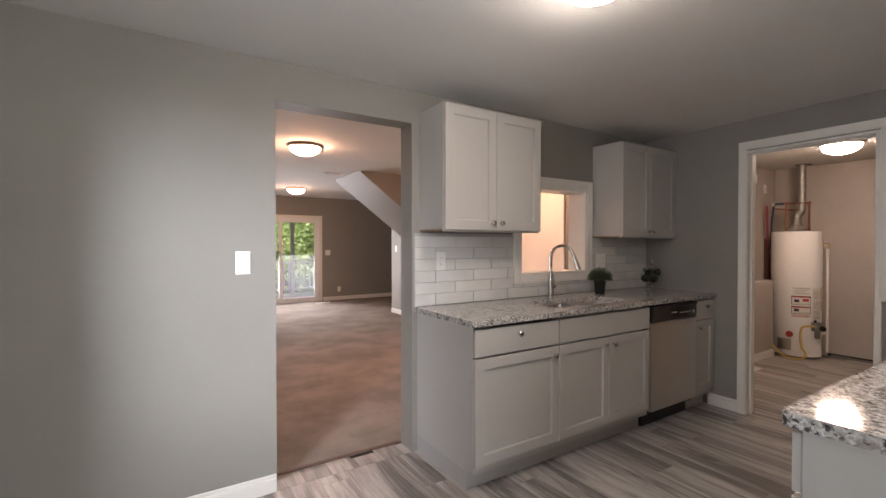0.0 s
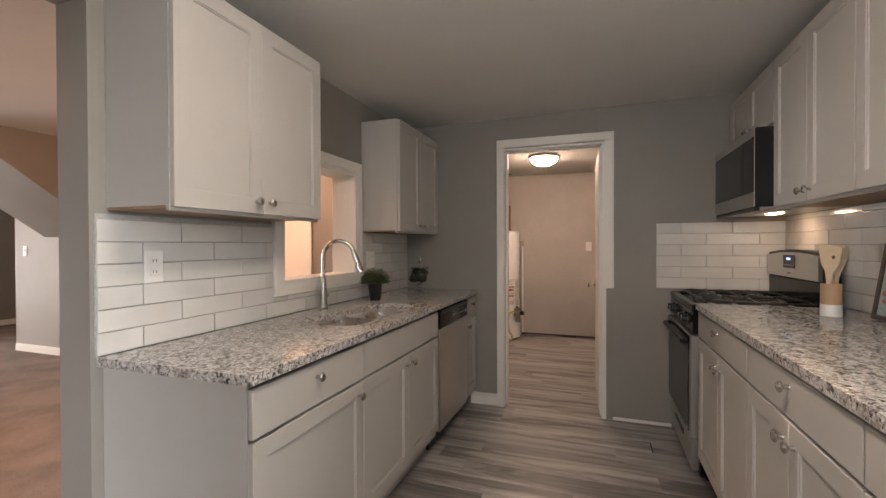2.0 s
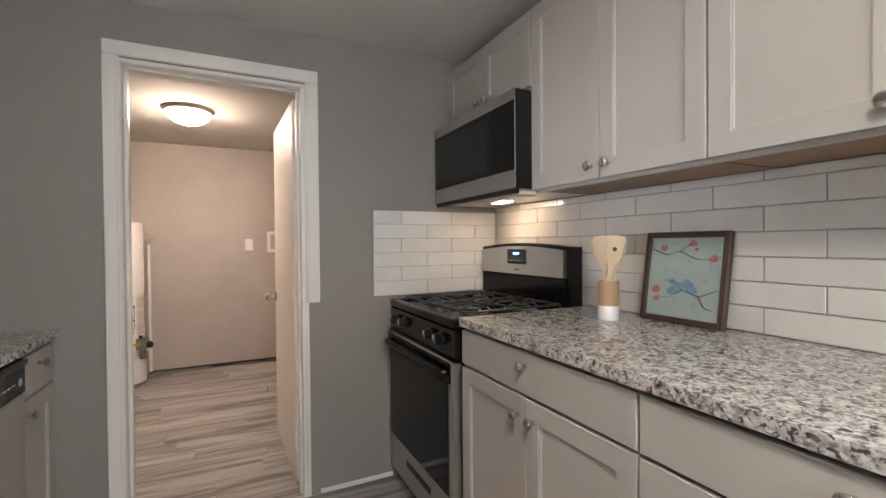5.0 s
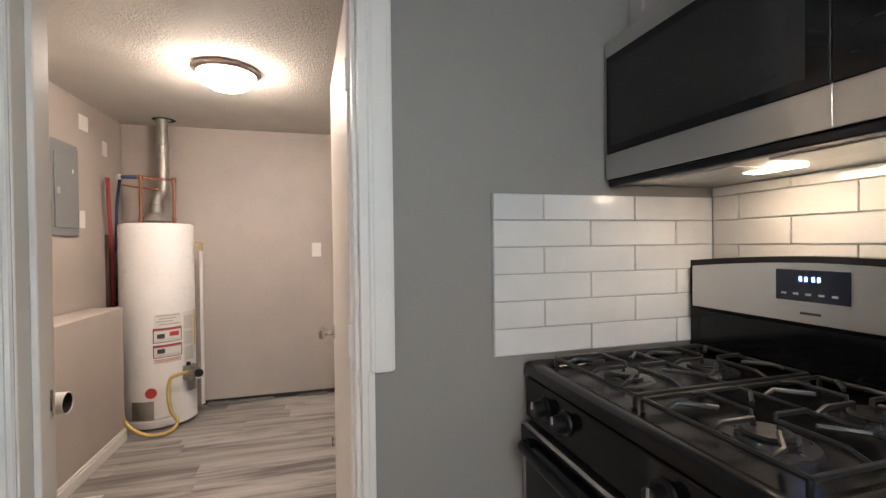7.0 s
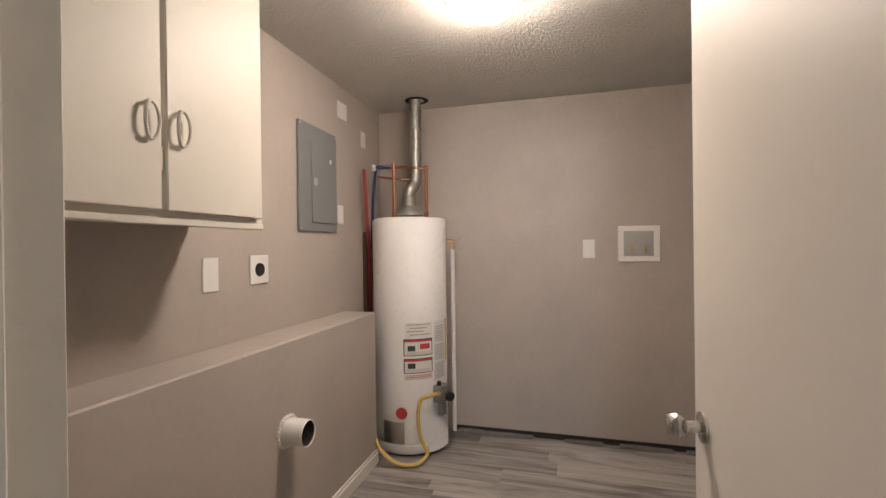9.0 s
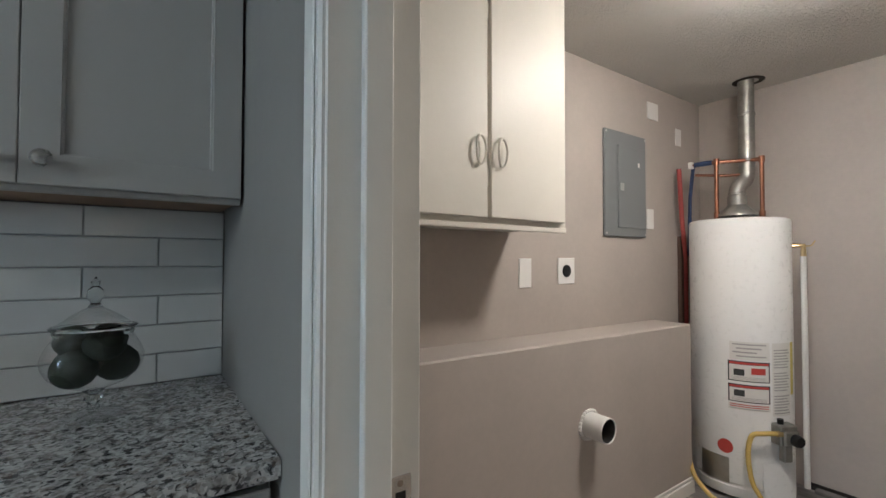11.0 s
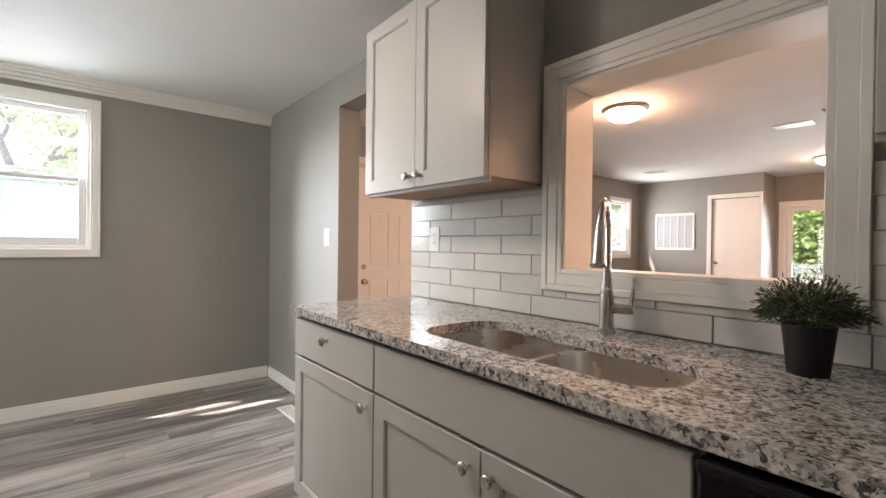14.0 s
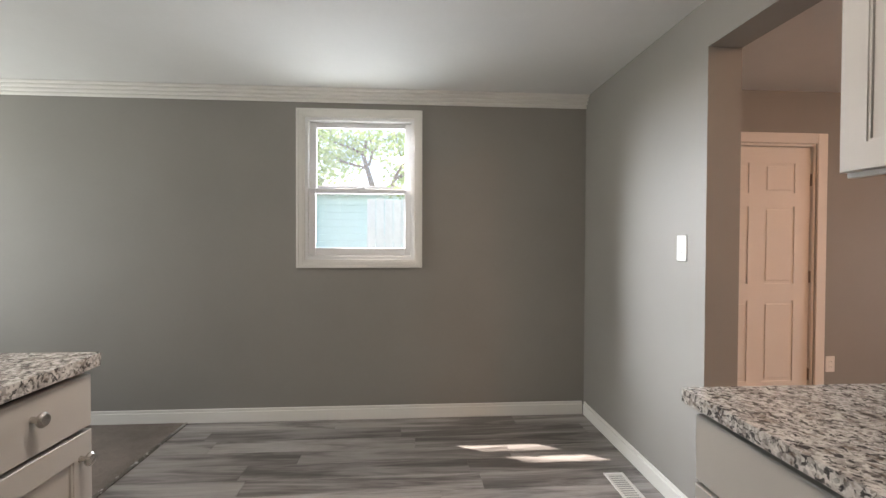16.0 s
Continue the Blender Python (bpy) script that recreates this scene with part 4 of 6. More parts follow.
# ---- backsplash beds; the tiles come last ----
bm = boxes((1.598, 2.414, NORTH - 0.006, NORTH, 0.916, 1.3815), (2.415, 3.272, NORTH - 0.006, NORTH, 0.916, 1.017), (3.273, EAST - 0.001, NORTH - 0.006, NORTH, 0.916, 1.3605))
splash_north = solid("backsplash_north", bm, grout_mat, "white subway tile backsplash with grey grout behind the sink", "backsplash", "structure")
splash_south = solid("backsplash_south", boxes((1.375, EAST - 0.001, SOUTH, SOUTH + 0.006, 0.962, 1.452)), grout_mat, "white subway tile backsplash with grey grout behind the cooker", "backsplash", "structure")
splash_low = solid("backsplash_cooker", boxes((3.2795, EAST - 0.001, SOUTH, SOUTH + 0.006, 0.90, 0.9615)), grout_mat, "grouted strip low behind the cooker", "backsplash", "structure")
splash_east = solid("backsplash_east", boxes((EAST - 0.006, EAST, SOUTH + 0.0075, 0.899, 0.967, 1.421)), grout_mat, "short white subway tile backsplash beside the cooker", "backsplash", "structure")

# ---- appliances ----


def dishwasher(x0, x1):
    root = thing("dishwasher", "stainless steel dishwasher with a black control strip", "dishwasher", pose(x0, FN, 0))
    w = x1 - x0
    part("body", boxes((0.004, w - 0.004, 0.002, 0.56, 0.10, 0.876)), black_plastic, root)
    bm = boxes((0.003, w - 0.003, -0.028, 0.0, 0.125, 0.752), b=0.004)
    part("door", bm, steel, root)
    p = part("control_panel", boxes((0.003, w - 0.003, -0.032, 0.0, 0.756, 0.872), b=0.006), black_gloss, root)
    part("handle", boxes((0.003, w - 0.003, -0.040, -0.030, 0.850, 0.870), b=0.004), black_plastic, root)
    part("badge", boxes((w * 0.42, w * 0.53, -0.0335, -0.0321, 0.806, 0.815)), ink_grey, p)
    for k in range(5):
        part("button", boxes((w * (0.60 + 0.055 * k), w * (0.635 + 0.055 * k), -0.0335, -0.0321, 0.800, 0.805)), ink_grey, p)
    part("dial_window", boxes((w * 0.90, w * 0.94, -0.0335, -0.0321, 0.79, 0.812)), ink_grey, p)
    part("toe_panel", boxes((0.004, w - 0.004, 0.05, 0.07, 0.002, 0.099)), black_plastic, root)
    return root


dishwasher(3.149, 3.742)


def gas_range():
    root = thing("gas_range", "black and stainless gas range with cast iron grates", "stove", pose(4.032, 0.028, 0.0, 0, 0, 180))
    w = 0.747
    # local x runs from the wall corner towards the counter, local y from the front (-) to the wall
    f, back = -0.752, -0.140
    part("body", boxes((0.0, w, f + 0.01, back, 0.03, 0.917), b=0.004), black_enamel, root)
    for x in (0.05, w - 0.05):
        for y in (f + 0.06, back - 0.06):
            bm = bmesh.new()
            lathe(bm, [(0, 0), (0.016, 0), (0.016, 0.03), (0, 0.03)], (x, y, 0), "z", 10)
            part("foot", bm, black_plastic, root)
    bm = bmesh.new()
    rings = []
    for z, i in ((0.9175, 0.0), (0.945, 0.0), (0.951, 0.006), (0.951, 0.034), (0.947, 0.040), (0.939, 0.046)):
        rings.append([bm.verts.new((x, y, z)) for x, y in round_rect(0.0 + i, w - i, f - 0.030 + i, back - i * 1.2, 0.012 + 0.3 * i, 3)])
    for lo, hi in zip(rings, rings[1:]):
        for k in range(len(lo)):
            bm.faces.new((lo[k], lo[(k + 1) % len(lo)], hi[(k + 1) % len(lo)], hi[k]))
    bm.faces.new(rings[-1]), bm.faces.new(rings[0][::-1])
    part("cooktop", bm, black_enamel, root, "", True)
    for bx in (0.19, w - 0.19):
        for by in (f + 0.15, back - 0.20):
            bm = bmesh.new()
            lathe(bm, [(0.075, 0.0), (0.072, 0.003), (0.048, 0.003), (0.046, 0.012), (0.0, 0.012)], (bx, by, 0.9392), "z", 24)
            burner = part("burner", bm, cap_grey, root, "", True)
            bm = bmesh.new()
            lathe(bm, [(0.038, 0.0), (0.040, 0.004), (0.036, 0.009), (0, 0.010)], (bx, by, 0.9513), "z", 20)
            part("cap", bm, cast_iron, burner, "", True)
    for gx0, gx1 in ((0.05, w / 2 - 0.012), (w / 2 + 0.012, w - 0.05)):
        bm = bmesh.new()
        y0, y1, zt, r = f + 0.045, back - 0.085, 0.975, 0.0052
        ym = (y0 + y1) / 2
        loop = [(gx0, y0), (gx1, y0), (gx1, y1), (gx0, y1)]
        for k in range(4):
            p, q = loop[k], loop[(k + 1) % 4]
            tube(bm, [(*p, zt - 0.010), (*q, zt - 0.010)], r, 6)
            tube(bm, [(*p, zt - 0.010), (*p, 0.941)], r, 6)
        tube(bm, [(gx0, ym, zt - 0.010), (gx1, ym, zt - 0.010)], r, 6)
        gm = (gx0 + gx1) / 2
        for cy, ya, yb in (((y0 + ym) / 2, y0, ym), ((ym + y1) / 2, ym, y1)):
            for sx, ex in ((gx0, gm - 0.026), (gx1, gm + 0.026)):
                tube(bm, [(sx, cy, zt - 0.012), (sx + (ex - sx) * 0.25, cy, zt), (ex, cy, zt), (ex, cy, zt - 0.012)], r, 6)
            for sy, ey in ((ya, cy - 0.026), (yb, cy + 0.026)):
                tube(bm, [(gm, sy, zt - 0.012), (gm, sy + (ey - sy) * 0.25, zt), (gm, ey, zt), (gm, ey, zt - 0.012)], r, 6)
            for sx in (-1, 1):
                tube(bm, [(gm + sx * 0.10, ya, zt - 0.012), (gm + sx * 0.10, ya + 0.03, zt), (gm + sx * 0.055, cy - 0.04 if ya < cy else cy, zt)], r * 0.917, 6)
                tube(bm, [(gm + sx * 0.10, yb, zt - 0.012), (gm + sx * 0.10, yb - 0.03, zt), (gm + sx * 0.055, cy + 0.04, zt)], r * 0.917, 6)
        part("grate", bm, cast_iron, root, "", True)
    # front: sloped control strip, door, drawer
    panel = part("control_panel", boxes((0.0, w, f - 0.026, f + 0.009, 0.795, 0.912), b=0.006), black_gloss, root)
    for kx in (0.112, 0.212, 0.522, 0.622):
        bm = bmesh.new()
        lathe(bm, [(0, f - 0.0262), (0.030, f - 0.0262), (0.029, f - 0.032), (0.022, f - 0.034), (0.020, f - 0.058), (0.017, f - 0.061), (0, f - 0.061)], (kx, 0, 0.856), "y", 20)
        kb = part("knob", bm, black_plastic, panel, "", True)
        part("pointer", boxes((kx - 0.0025, kx + 0.0025, f - 0.0635, f - 0.0605, 0.858, 0.876)), ink_grey, kb)
    door = part("oven_door", boxes((0.006, w - 0.006, f - 0.040, f + 0.008, 0.232, 0.786), b=0.006), steel, root, "stainless oven door")
    part("oven_window", boxes((0.034, w - 0.034, f - 0.043, f - 0.0395, 0.258, 0.702), b=0.003), oven_glass, door)
    bm = bmesh.new()
    rbox(bm, 0.012, w - 0.012, f - 0.046, f - 0.0398, 0.705, 0.782, 0.003)
    part("door_cap", bm, black_gloss, door)
    bm = bmesh.new()
    tube(bm, curve_points([(0.05, f - 0.043, 0.742), (0.06, f - 0.064, 0.742), (0.10, f - 0.070, 0.742), (w / 2, f - 0.074, 0.742), (w - 0.10, f - 0.070, 0.742), (w - 0.06, f - 0.064, 0.742), (w - 0.05, f - 0.043, 0.742)], 5), 0.0125, 12)
    part("handle", bm, black_plastic, door, "", True)
    dr = part("drawer", boxes((0.006, w - 0.006, f - 0.030, f + 0.008, 0.060, 0.226), b=0.006), steel, root)
    part("pull", boxes((w / 2 - 0.14, w / 2 + 0.14, f - 0.034, f - 0.0295, 0.160, 0.190), b=0.003), black_plastic, dr)
    # back guard, arched along its top
    out = [(0.0, 0.951)]
    n = 14
    for k in range(n + 1):
        x = w * k / n
        out.append((x, 1.222 + 0.020 * math.sin(math.pi * k / n)))
    out.append((w, 0.951))
    bm = bmesh.new()
    extrude_shape(bm, out[::-1], back - 0.065, back - 0.002)
    guard = part("backguard", bm, black_enamel, root)
    out = [(0.030, 1.084)]
    for k in range(n + 1):
        x = 0.030 + (w - 0.06) * k / n
        out.append((x, 1.206 + 0.020 * math.sin(math.pi * k / n)))
    out.append((w - 0.030, 1.084))
    bm = bmesh.new()
    extrude_shape(bm, out[::-1], back - 0.084, back - 0.0652)
    face = part("backguard_panel", bm, steel, guard, "curved stainless steel panel")
    part("vent_strip", boxes((0.03, w - 0.03, back - 0.075, back - 0.0652, 0.967, 1.076), b=0.004), black_gloss, guard)
    part("clock_window", boxes((0.288, 0.450, back - 0.087, back - 0.0841, 1.135, 1.210), b=0.002), digit_back, guard)
    for k in range(4):
        x = 0.345 + 0.012 * k + (0.004 if k > 1 else 0)
        part("digit", boxes((x, x + 0.006, back - 0.0885, back - 0.0872, 1.183, 1.194)), digit_glow, guard)
    for k in range(5):
        part("touch_key", boxes((0.303 + 0.028 * k, 0.315 + 0.028 * k, back - 0.0882, back - 0.0872, 1.150, 1.155)), ink_grey, guard)
    part("badge", boxes((0.345, 0.390, back - 0.0852, back - 0.0841, 1.104, 1.110)), ink, guard)
    return root


gas_range()


def microwave():
    root = thing("microwave_oven", "black and stainless over-range microwave with lamp lit", "microwave", pose(4.034, 0.0, 0.0, 0, 0, 180))
    w, z0, z1, f, back = 0.762, 1.460, 1.868, -0.506, -0.134
    part("body", boxes((0.0, w, f - 0.0262, back, z0 + 0.004, z1), b=0.003), black_enamel, root)
    part("base_pan", boxes((0.004, w - 0.004, f + 0.002, back - 0.004, z0 - 0.006, z0 + 0.0035), b=0.002), steel, root)
    door = part("door", boxes((0.0, 0.5985, f - 0.030, f - 0.0263, z0 + 0.005, z1), b=0.0015), steel, root, "stainless framed microwave door")
    part("door_window", boxes((0.010, 0.5982, f - 0.034, f - 0.0295, z0 + 0.078, z1 - 0.046), b=0.004), oven_glass, door)
    part("inner_window", boxes((0.030, 0.560, f - 0.0348, f - 0.0341, z0 + 0.100, z1 - 0.072)), mesh_screen, door, "dark perforated screen behind the glass")
    pan = part("control_panel", boxes((0.5987, w, f - 0.030, f - 0.0263, z0 + 0.005, z1), b=0.0015), steel, root)
    part("keypad", boxes((0.5995, w - 0.0004, f - 0.034, f - 0.0295, z0 + 0.078, z1 - 0.046), b=0.004), black_gloss, pan)
    for r in range(5):
        for c in range(3):
            part("key", boxes((0.628 + 0.03 * c, 0.644 + 0.03 * c, f - 0.0352, f - 0.0341, z0 + 0.115 + 0.042 * r, z0 + 0.118 + 0.042 * r)), mesh_screen, pan)
    part("vent_grille", boxes((0.01, w - 0.01, f - 0.0275, f - 0.001, z0 - 0.016, z0 + 0.003), b=0.003), black_plastic, root)
    for gx in (0.12, w - 0.34):
        part("filter", boxes((gx, gx + 0.22, f + 0.06, f + 0.17, z0 - 0.010, z0 - 0.0062), b=0.001), galvanised, root)
    part("lamp", boxes((0.27, 0.39, back - 0.200, back - 0.150, z0 - 0.011, z0 - 0.0062), b=0.001), cook_light, root, "small lit cooktop lamp")
    return root


microwave()

# ---- ceiling lamps ----


def ceiling_lamp(x, y, z, r, bowl_mat, label, drop=0.092):
    root = thing("ceiling_lamp", label, "ceiling light", pose(x, y, z), "flush ceiling lamps")
    bm = bmesh.new()
    lathe(bm, [(0, -0.001), (r * 0.97, -0.001), (r, -0.005), (r, -0.010), (r * 0.97, -0.016), (r * 0.92, -0.019), (r * 0.905, -0.026), (r * 0.88, -0.030), (r * 0.84, -0.030), (r * 0.82, -0.022)], (0, 0, 0), "z", 40)
    part("ring", bm, lamp_ring, root, "", True)
    bm = bmesh.new()
    prof = [(r * 0.83 * math.cos(a), -0.026 - (drop - 0.006) * math.sin(a)) for a in [math.pi / 2 * k / 9 for k in range(10)]]
    lathe(bm, prof, (0, 0, 0), "z", 40)
    part("glass_bowl", bm, bowl_mat, root, "frosted lit glass bowl", True)
    bm = bmesh.new()
    lathe(bm, [(0.010, 0), (0.011, -0.006), (0.006, -0.010), (0.007, -0.016), (0, -0.020)], (0, 0, -0.020 - drop), "z", 12)
    part("finial", bm, bronze, root, "", True)
    return root


ceiling_lamp(1.57, 1.42, kitchen_top(1.57, 1.42), 0.165, bowl_kitchen, "lit flush-mount dome lamp on the kitchen ceiling", 0.072)
ceiling_lamp(5.54, 1.84, UTOP, 0.175, bowl_util, "lit flush-mount dome lamp on the utility ceiling")
ceiling_lamp(1.53, 5.10, LTOP, 0.19, bowl_warm, "lit flush-mount dome lamp on the living room ceiling")
ceiling_lamp(3.25, 4.02, LTOP, 0.19, bowl_warm, "lit flush-mount dome lamp above the door under the stairs")
ceiling_lamp(2.34, 8.80, LTOP, 0.19, bowl_far, "lit flush-mount dome lamp near the sliding door")


# ---- plates, vents and registers ----


def plate(label, m, w, h, kind, t=0.006):
    """A wall plate; local x across, y out of the wall is negative, z up; centred."""
    root = thing("wall_plate", label, "wall plate", m)
    part("cover", boxes((-w / 2, w / 2, -t, 0.0, -h / 2, h / 2), b=0.0025), plastic_white, root)
    if kind in ("switch", "both"):
        x = -w / 4 if kind == "both" else 0
        part("toggle", boxes((x - 0.005, x + 0.005, -t - 0.010, -t + 0.001, -0.004, 0.016), b=0.002), plastic_white, root)
    if kind in ("rocker",):
        part("rocker", boxes((-0.016, 0.016, -t - 0.003, -t + 0.001, -0.033, 0.033), b=0.002), plastic_white, root)
    if kind in ("outlet", "both"):
        x = w / 4 if kind == "both" else 0
        for z in (-0.020, 0.020):
            o = part("socket", boxes((x - 0.016, x + 0.016, -t - 0.002, -t + 0.001, z - 0.014, z + 0.014), b=0.003), plastic_white, root)
            for dx in (-0.006, 0.006):
                part("slot", boxes((x + dx - 0.0012, x + dx + 0.0012, -t - 0.0026, -t - 0.0019, z - 0.003, z + 0.006)), ink, o)
    if kind == "dryer":
        bm = bmesh.new()
        lathe(bm, [(0, -t - 0.004), (0.028, -t - 0.004), (0.030, -t), (0, -t)], (0, 0, 0), "y", 20)
        part("socket", bm, black_plastic, root, "round black dryer socket", True)
    return root


plate("white outlet plate on the painted kitchen wall", pose(0.610, NORTH, 1.217), 0.072, 0.118, "outlet")
plate("white outlet plate on the tiles beside the doorway", pose(1.790, NORTH - 0.0115, 1.20), 0.072, 0.118, "outlet")
plate("white double plate with switch and outlet on the tiles", pose(3.387, NORTH - 0.0115, 1.172), 0.122, 0.118, "both")
plate("white switch plate on the utility wall", pose(UE, 1.398, 1.248, 0, 0, -90), 0.075, 0.12, "switch")
plate("blank white plate on the utility wall", pose(5.252, UN, 1.175), 0.078, 0.13, "blank")
plate("white plate with a round black dryer socket", pose(5.528, UN, 1.181), 0.12, 0.125, "dryer")
plate("blank white plate above the electrical panel", pose(6.300, UN, 2.104), 0.115, 0.10, "blank")
plate("small blank white plate high on the utility wall", pose(6.588, UN, 1.996), 0.065, 0.105, "blank")
plate("blank white plate beside the electrical panel", pose(6.264, UN, 1.471), 0.07, 0.115, "blank")
plate("white switch plate beside the sliding door", pose(3.415, LFAR, 1.11), 0.12, 0.115, "switch")
plate("white outlet plate low on the far wall", pose(3.68, LFAR, 0.26), 0.072, 0.118, "outlet")
plate("white switch plate on the wall under the stairs", pose(LE, 7.80, 1.22, 0, 0, -90), 0.072, 0.118, "switch")
plate("white switch plate beside the door under the stairs", pose(LE, 3.44, 1.20, 0, 0, -90), 0.072, 0.118, "switch")
plate("white outlet plate beside the entry door", pose(LW, 4.69, 0.34, 0, 0, 90), 0.072, 0.118, "outlet")


def register(label, m, w, d, slats):
    root = thing("floor_register", label, "vent", m)
    part("frame", boxes((0, w, 0, 0.016, 0, 0.006), (0, w, d - 0.016, d, 0, 0.006), (0, 0.016, 0.016, d - 0.016, 0, 0.006), (w - 0.016, w, 0.016, d - 0.016, 0, 0.006), b=0.0015), plastic_white, root)
    part("well", boxes((0.016, w - 0.016, 0.016, d - 0.016, 0.0002, 0.0012)), ink_grey, root)
    for k in range(slats):
        x = 0.022 + (w - 0.050) * k / (slats - 1)
        part("slat", boxes((x, x + 0.006, 0.0165, d - 0.0165, 0.0014, 0.0046)), plastic_white, root)
    return root


register("white slotted floor register beside the baseboard", pose(0.285, 2.600, 0.001), 0.375, 0.108, 18)
register("white slotted floor register by the ledge wall", pose(5.30, 2.46, 0.001), 0.25, 0.10, 12)
register("white slotted floor register by the sliding door", pose(3.05, 9.9, 0.007), 0.30, 0.12, 12)

grille = thing("return_air_grille", "white louvred return air grille on the closet wall", "vent", pose(-0.175, 9.58, 1.14))
part("frame", boxes((0, 0.655, -0.016, 0, 0, 0.04), (0, 0.655, -0.016, 0, 0.60, 0.64), (0, 0.03, -0.016, 0, 0.04, 0.60), (0.625, 0.655, -0.016, 0, 0.04, 0.60), b=0.003), plastic_white, grille)
part("backing", boxes((0.03, 0.625, -0.003, -0.0005, 0.04, 0.60)), ink_grey, grille)
for k in range(4):
    part("mullion", boxes((0.145 + 0.118 * k, 0.157 + 0.118 * k, -0.014, -0.0032, 0.04, 0.60)), plastic_white, grille)
# louvres of the white grille, coloured grey to read as shaded
for k in range(22):
    part("louvre", boxes((0.03, 0.625, -0.009, -0.0034, 0.048 + 0.025 * k, 0.058 + 0.025 * k)), louvre_grey, grille)
for x, y in ((2.36, 6.72), (0.32, 8.45)):
    v = thing("ceiling_vent", "white slotted vent in the living room ceiling", "vent", pose(x, y, LTOP))
    part("frame", boxes((-0.15, 0.15, -0.08, -0.062, -0.012, 0), (-0.15, 0.15, 0.062, 0.08, -0.012, 0), (-0.15, -0.132, -0.062, 0.062, -0.012, 0), (0.132, 0.15, -0.062, 0.062, -0.012, 0), b=0.002), plastic_white, v)
    part("backing", boxes((-0.132, 0.132, -0.062, 0.062, -0.003, -0.0005)), ink_grey, v)
    for k in range(6):
        part("slat", boxes((-0.132, 0.132, -0.056 + 0.021 * k, -0.046 + 0.021 * k, -0.010, -0.004)), plastic_white, v)

# ---- utility room things ----


def water_heater(x, y):
    root = thing("water_heater", "tall white gas water heater on the utility floor", "water heater", pose(x, y, 0.0))
    r, top = 0.238, 1.457
    bm = bmesh.new()
    lathe(bm, [(0, 0.02), (r - 0.006, 0.02), (r, 0.03), (r, 0.07), (r - 0.004, 0.075), (r - 0.004, 0.085), (r, 0.09), (r, top - 0.02), (r - 0.004, top - 0.006), (r - 0.02, top), (0, top + 0.004)], (0, 0, 0), "z", 56)
    part("tank", bm, enamel_white, root, "", True)
    for a in (30, 150, 270):
        bm = bmesh.new()
        lathe(bm, [(0, 0), (0.02, 0), (0.02, 0.02), (0, 0.02)], (0.17 * math.cos(radians(a)), 0.17 * math.sin(radians(a)), 0), "z", 10)
        part("foot", bm, black_plastic, root)

    def patch(name, a0, a1, z0, z1, material, parent=root, off=0.0012, label=""):
        """A thin curved sheet on the tank between two bearings."""
        bm = bmesh.new()
        n = 8
        lo, hi = [], []
        for k in range(n + 1):
            a = radians(a0 + (a1 - a0) * k / n)
            for lst, rr in ((lo, r + off - 0.001), (hi, r + off)):
                lst.append([bm.verts.new((rr * math.cos(a), rr * math.sin(a), z)) for z in (z0, z1)])
        for lst in (lo, hi):
            for p, q in zip(lst, lst[1:]):
                bm.faces.new((p[0], q[0], q[1], p[1]))
        for p, q in ((lo[0], hi[0]), (lo[-1], hi[-1])):
            bm.faces.new((p[0], p[1], q[1], q[0]))
        for j in (0, 1):
            for p, q, s, t in zip(lo, lo[1:], hi, hi[1:]):
                bm.faces.new((p[j], q[j], t[j], s[j]))
        return part(name, bm, material, parent, label, True)

    # bearings: the room side is about -157 degrees
    g0, g1 = -171.0, -127.0
    lab = patch("paper_label", g0 + 2, g1, 0.725, 0.817, paper, label="white paper label")
    for k in range(4):
        patch("print_line", g0 + 5 + 4 * (k % 2), g1 - 4 - 5 * (k % 3), 0.800 - 0.020 * k, 0.807 - 0.020 * k, ink_grey, lab, 0.0020)
    for z0, z1, nm in ((0.615, 0.718, "warning_label"), (0.510, 0.600, "warning_label")):
        w = patch(nm, g0, g1, z0, z1, ink, label="bordered warning label")
        patch("white_field", g0 + 1.5, g1 - 1.5, z0 + 0.005, z1 - 0.018, paper, w, 0.0020)
        patch("red_band", g0 + 1.5, g1 - 1.5, z1 - 0.016, z1 - 0.005, red_paint, w, 0.0020)
        if z0 > 0.55:
            patch("red_sign", g0 + 24, g0 + 39, z0 + 0.040, z0 + 0.072, red_paint, w, 0.0026)
        patch("dark_sign", g0 + 6, g0 + 17, z0 + 0.030, z0 + 0.062, ink, w, 0.0026)
        for k in range(3):
            patch("print_line", g0 + 4, g1 - 4, z0 + 0.010 + 0.006 * k, z0 + 0.012 + 0.006 * k, ink_grey, w, 0.0026)
    low = patch("paper_label", g0, g1, 0.470, 0.504, paper, label="paper label with red print")
    for k in range(3):
        patch("print_line", g0 + 2, g1 - 2, 0.475 + 0.010 * k, 0.479 + 0.010 * k, red_paint if k else ink_grey, low, 0.0020)
    long_lab = patch("paper_label", -124, -97, 0.45, 0.815, paper, label="tall paper label with small print")
    for k in range(24):
        if k % 8 != 7:
            patch("print_line", -122, -99 - 2 * (k % 3), 0.462 + 0.0143 * k, 0.4675 + 0.0143 * k, ink_grey, long_lab, 0.0020)
    patch("yellow_label", -95, -88, 0.55, 0.815, ink_yellow)
    bm = bmesh.new()
    lathe(bm, [(0, 0), (0.036, 0), (0.036, 0.002), (0, 0.002)], (0, 0, 0), "x", 22)
    o = part("red_disc", bm, red_paint, root, "round red sticker")
    a = radians(-175)
    o.matrix_basis = pose((r - 0.001) * math.cos(a), (r - 0.001) * math.sin(a), 0.270, 0, 0, -175)
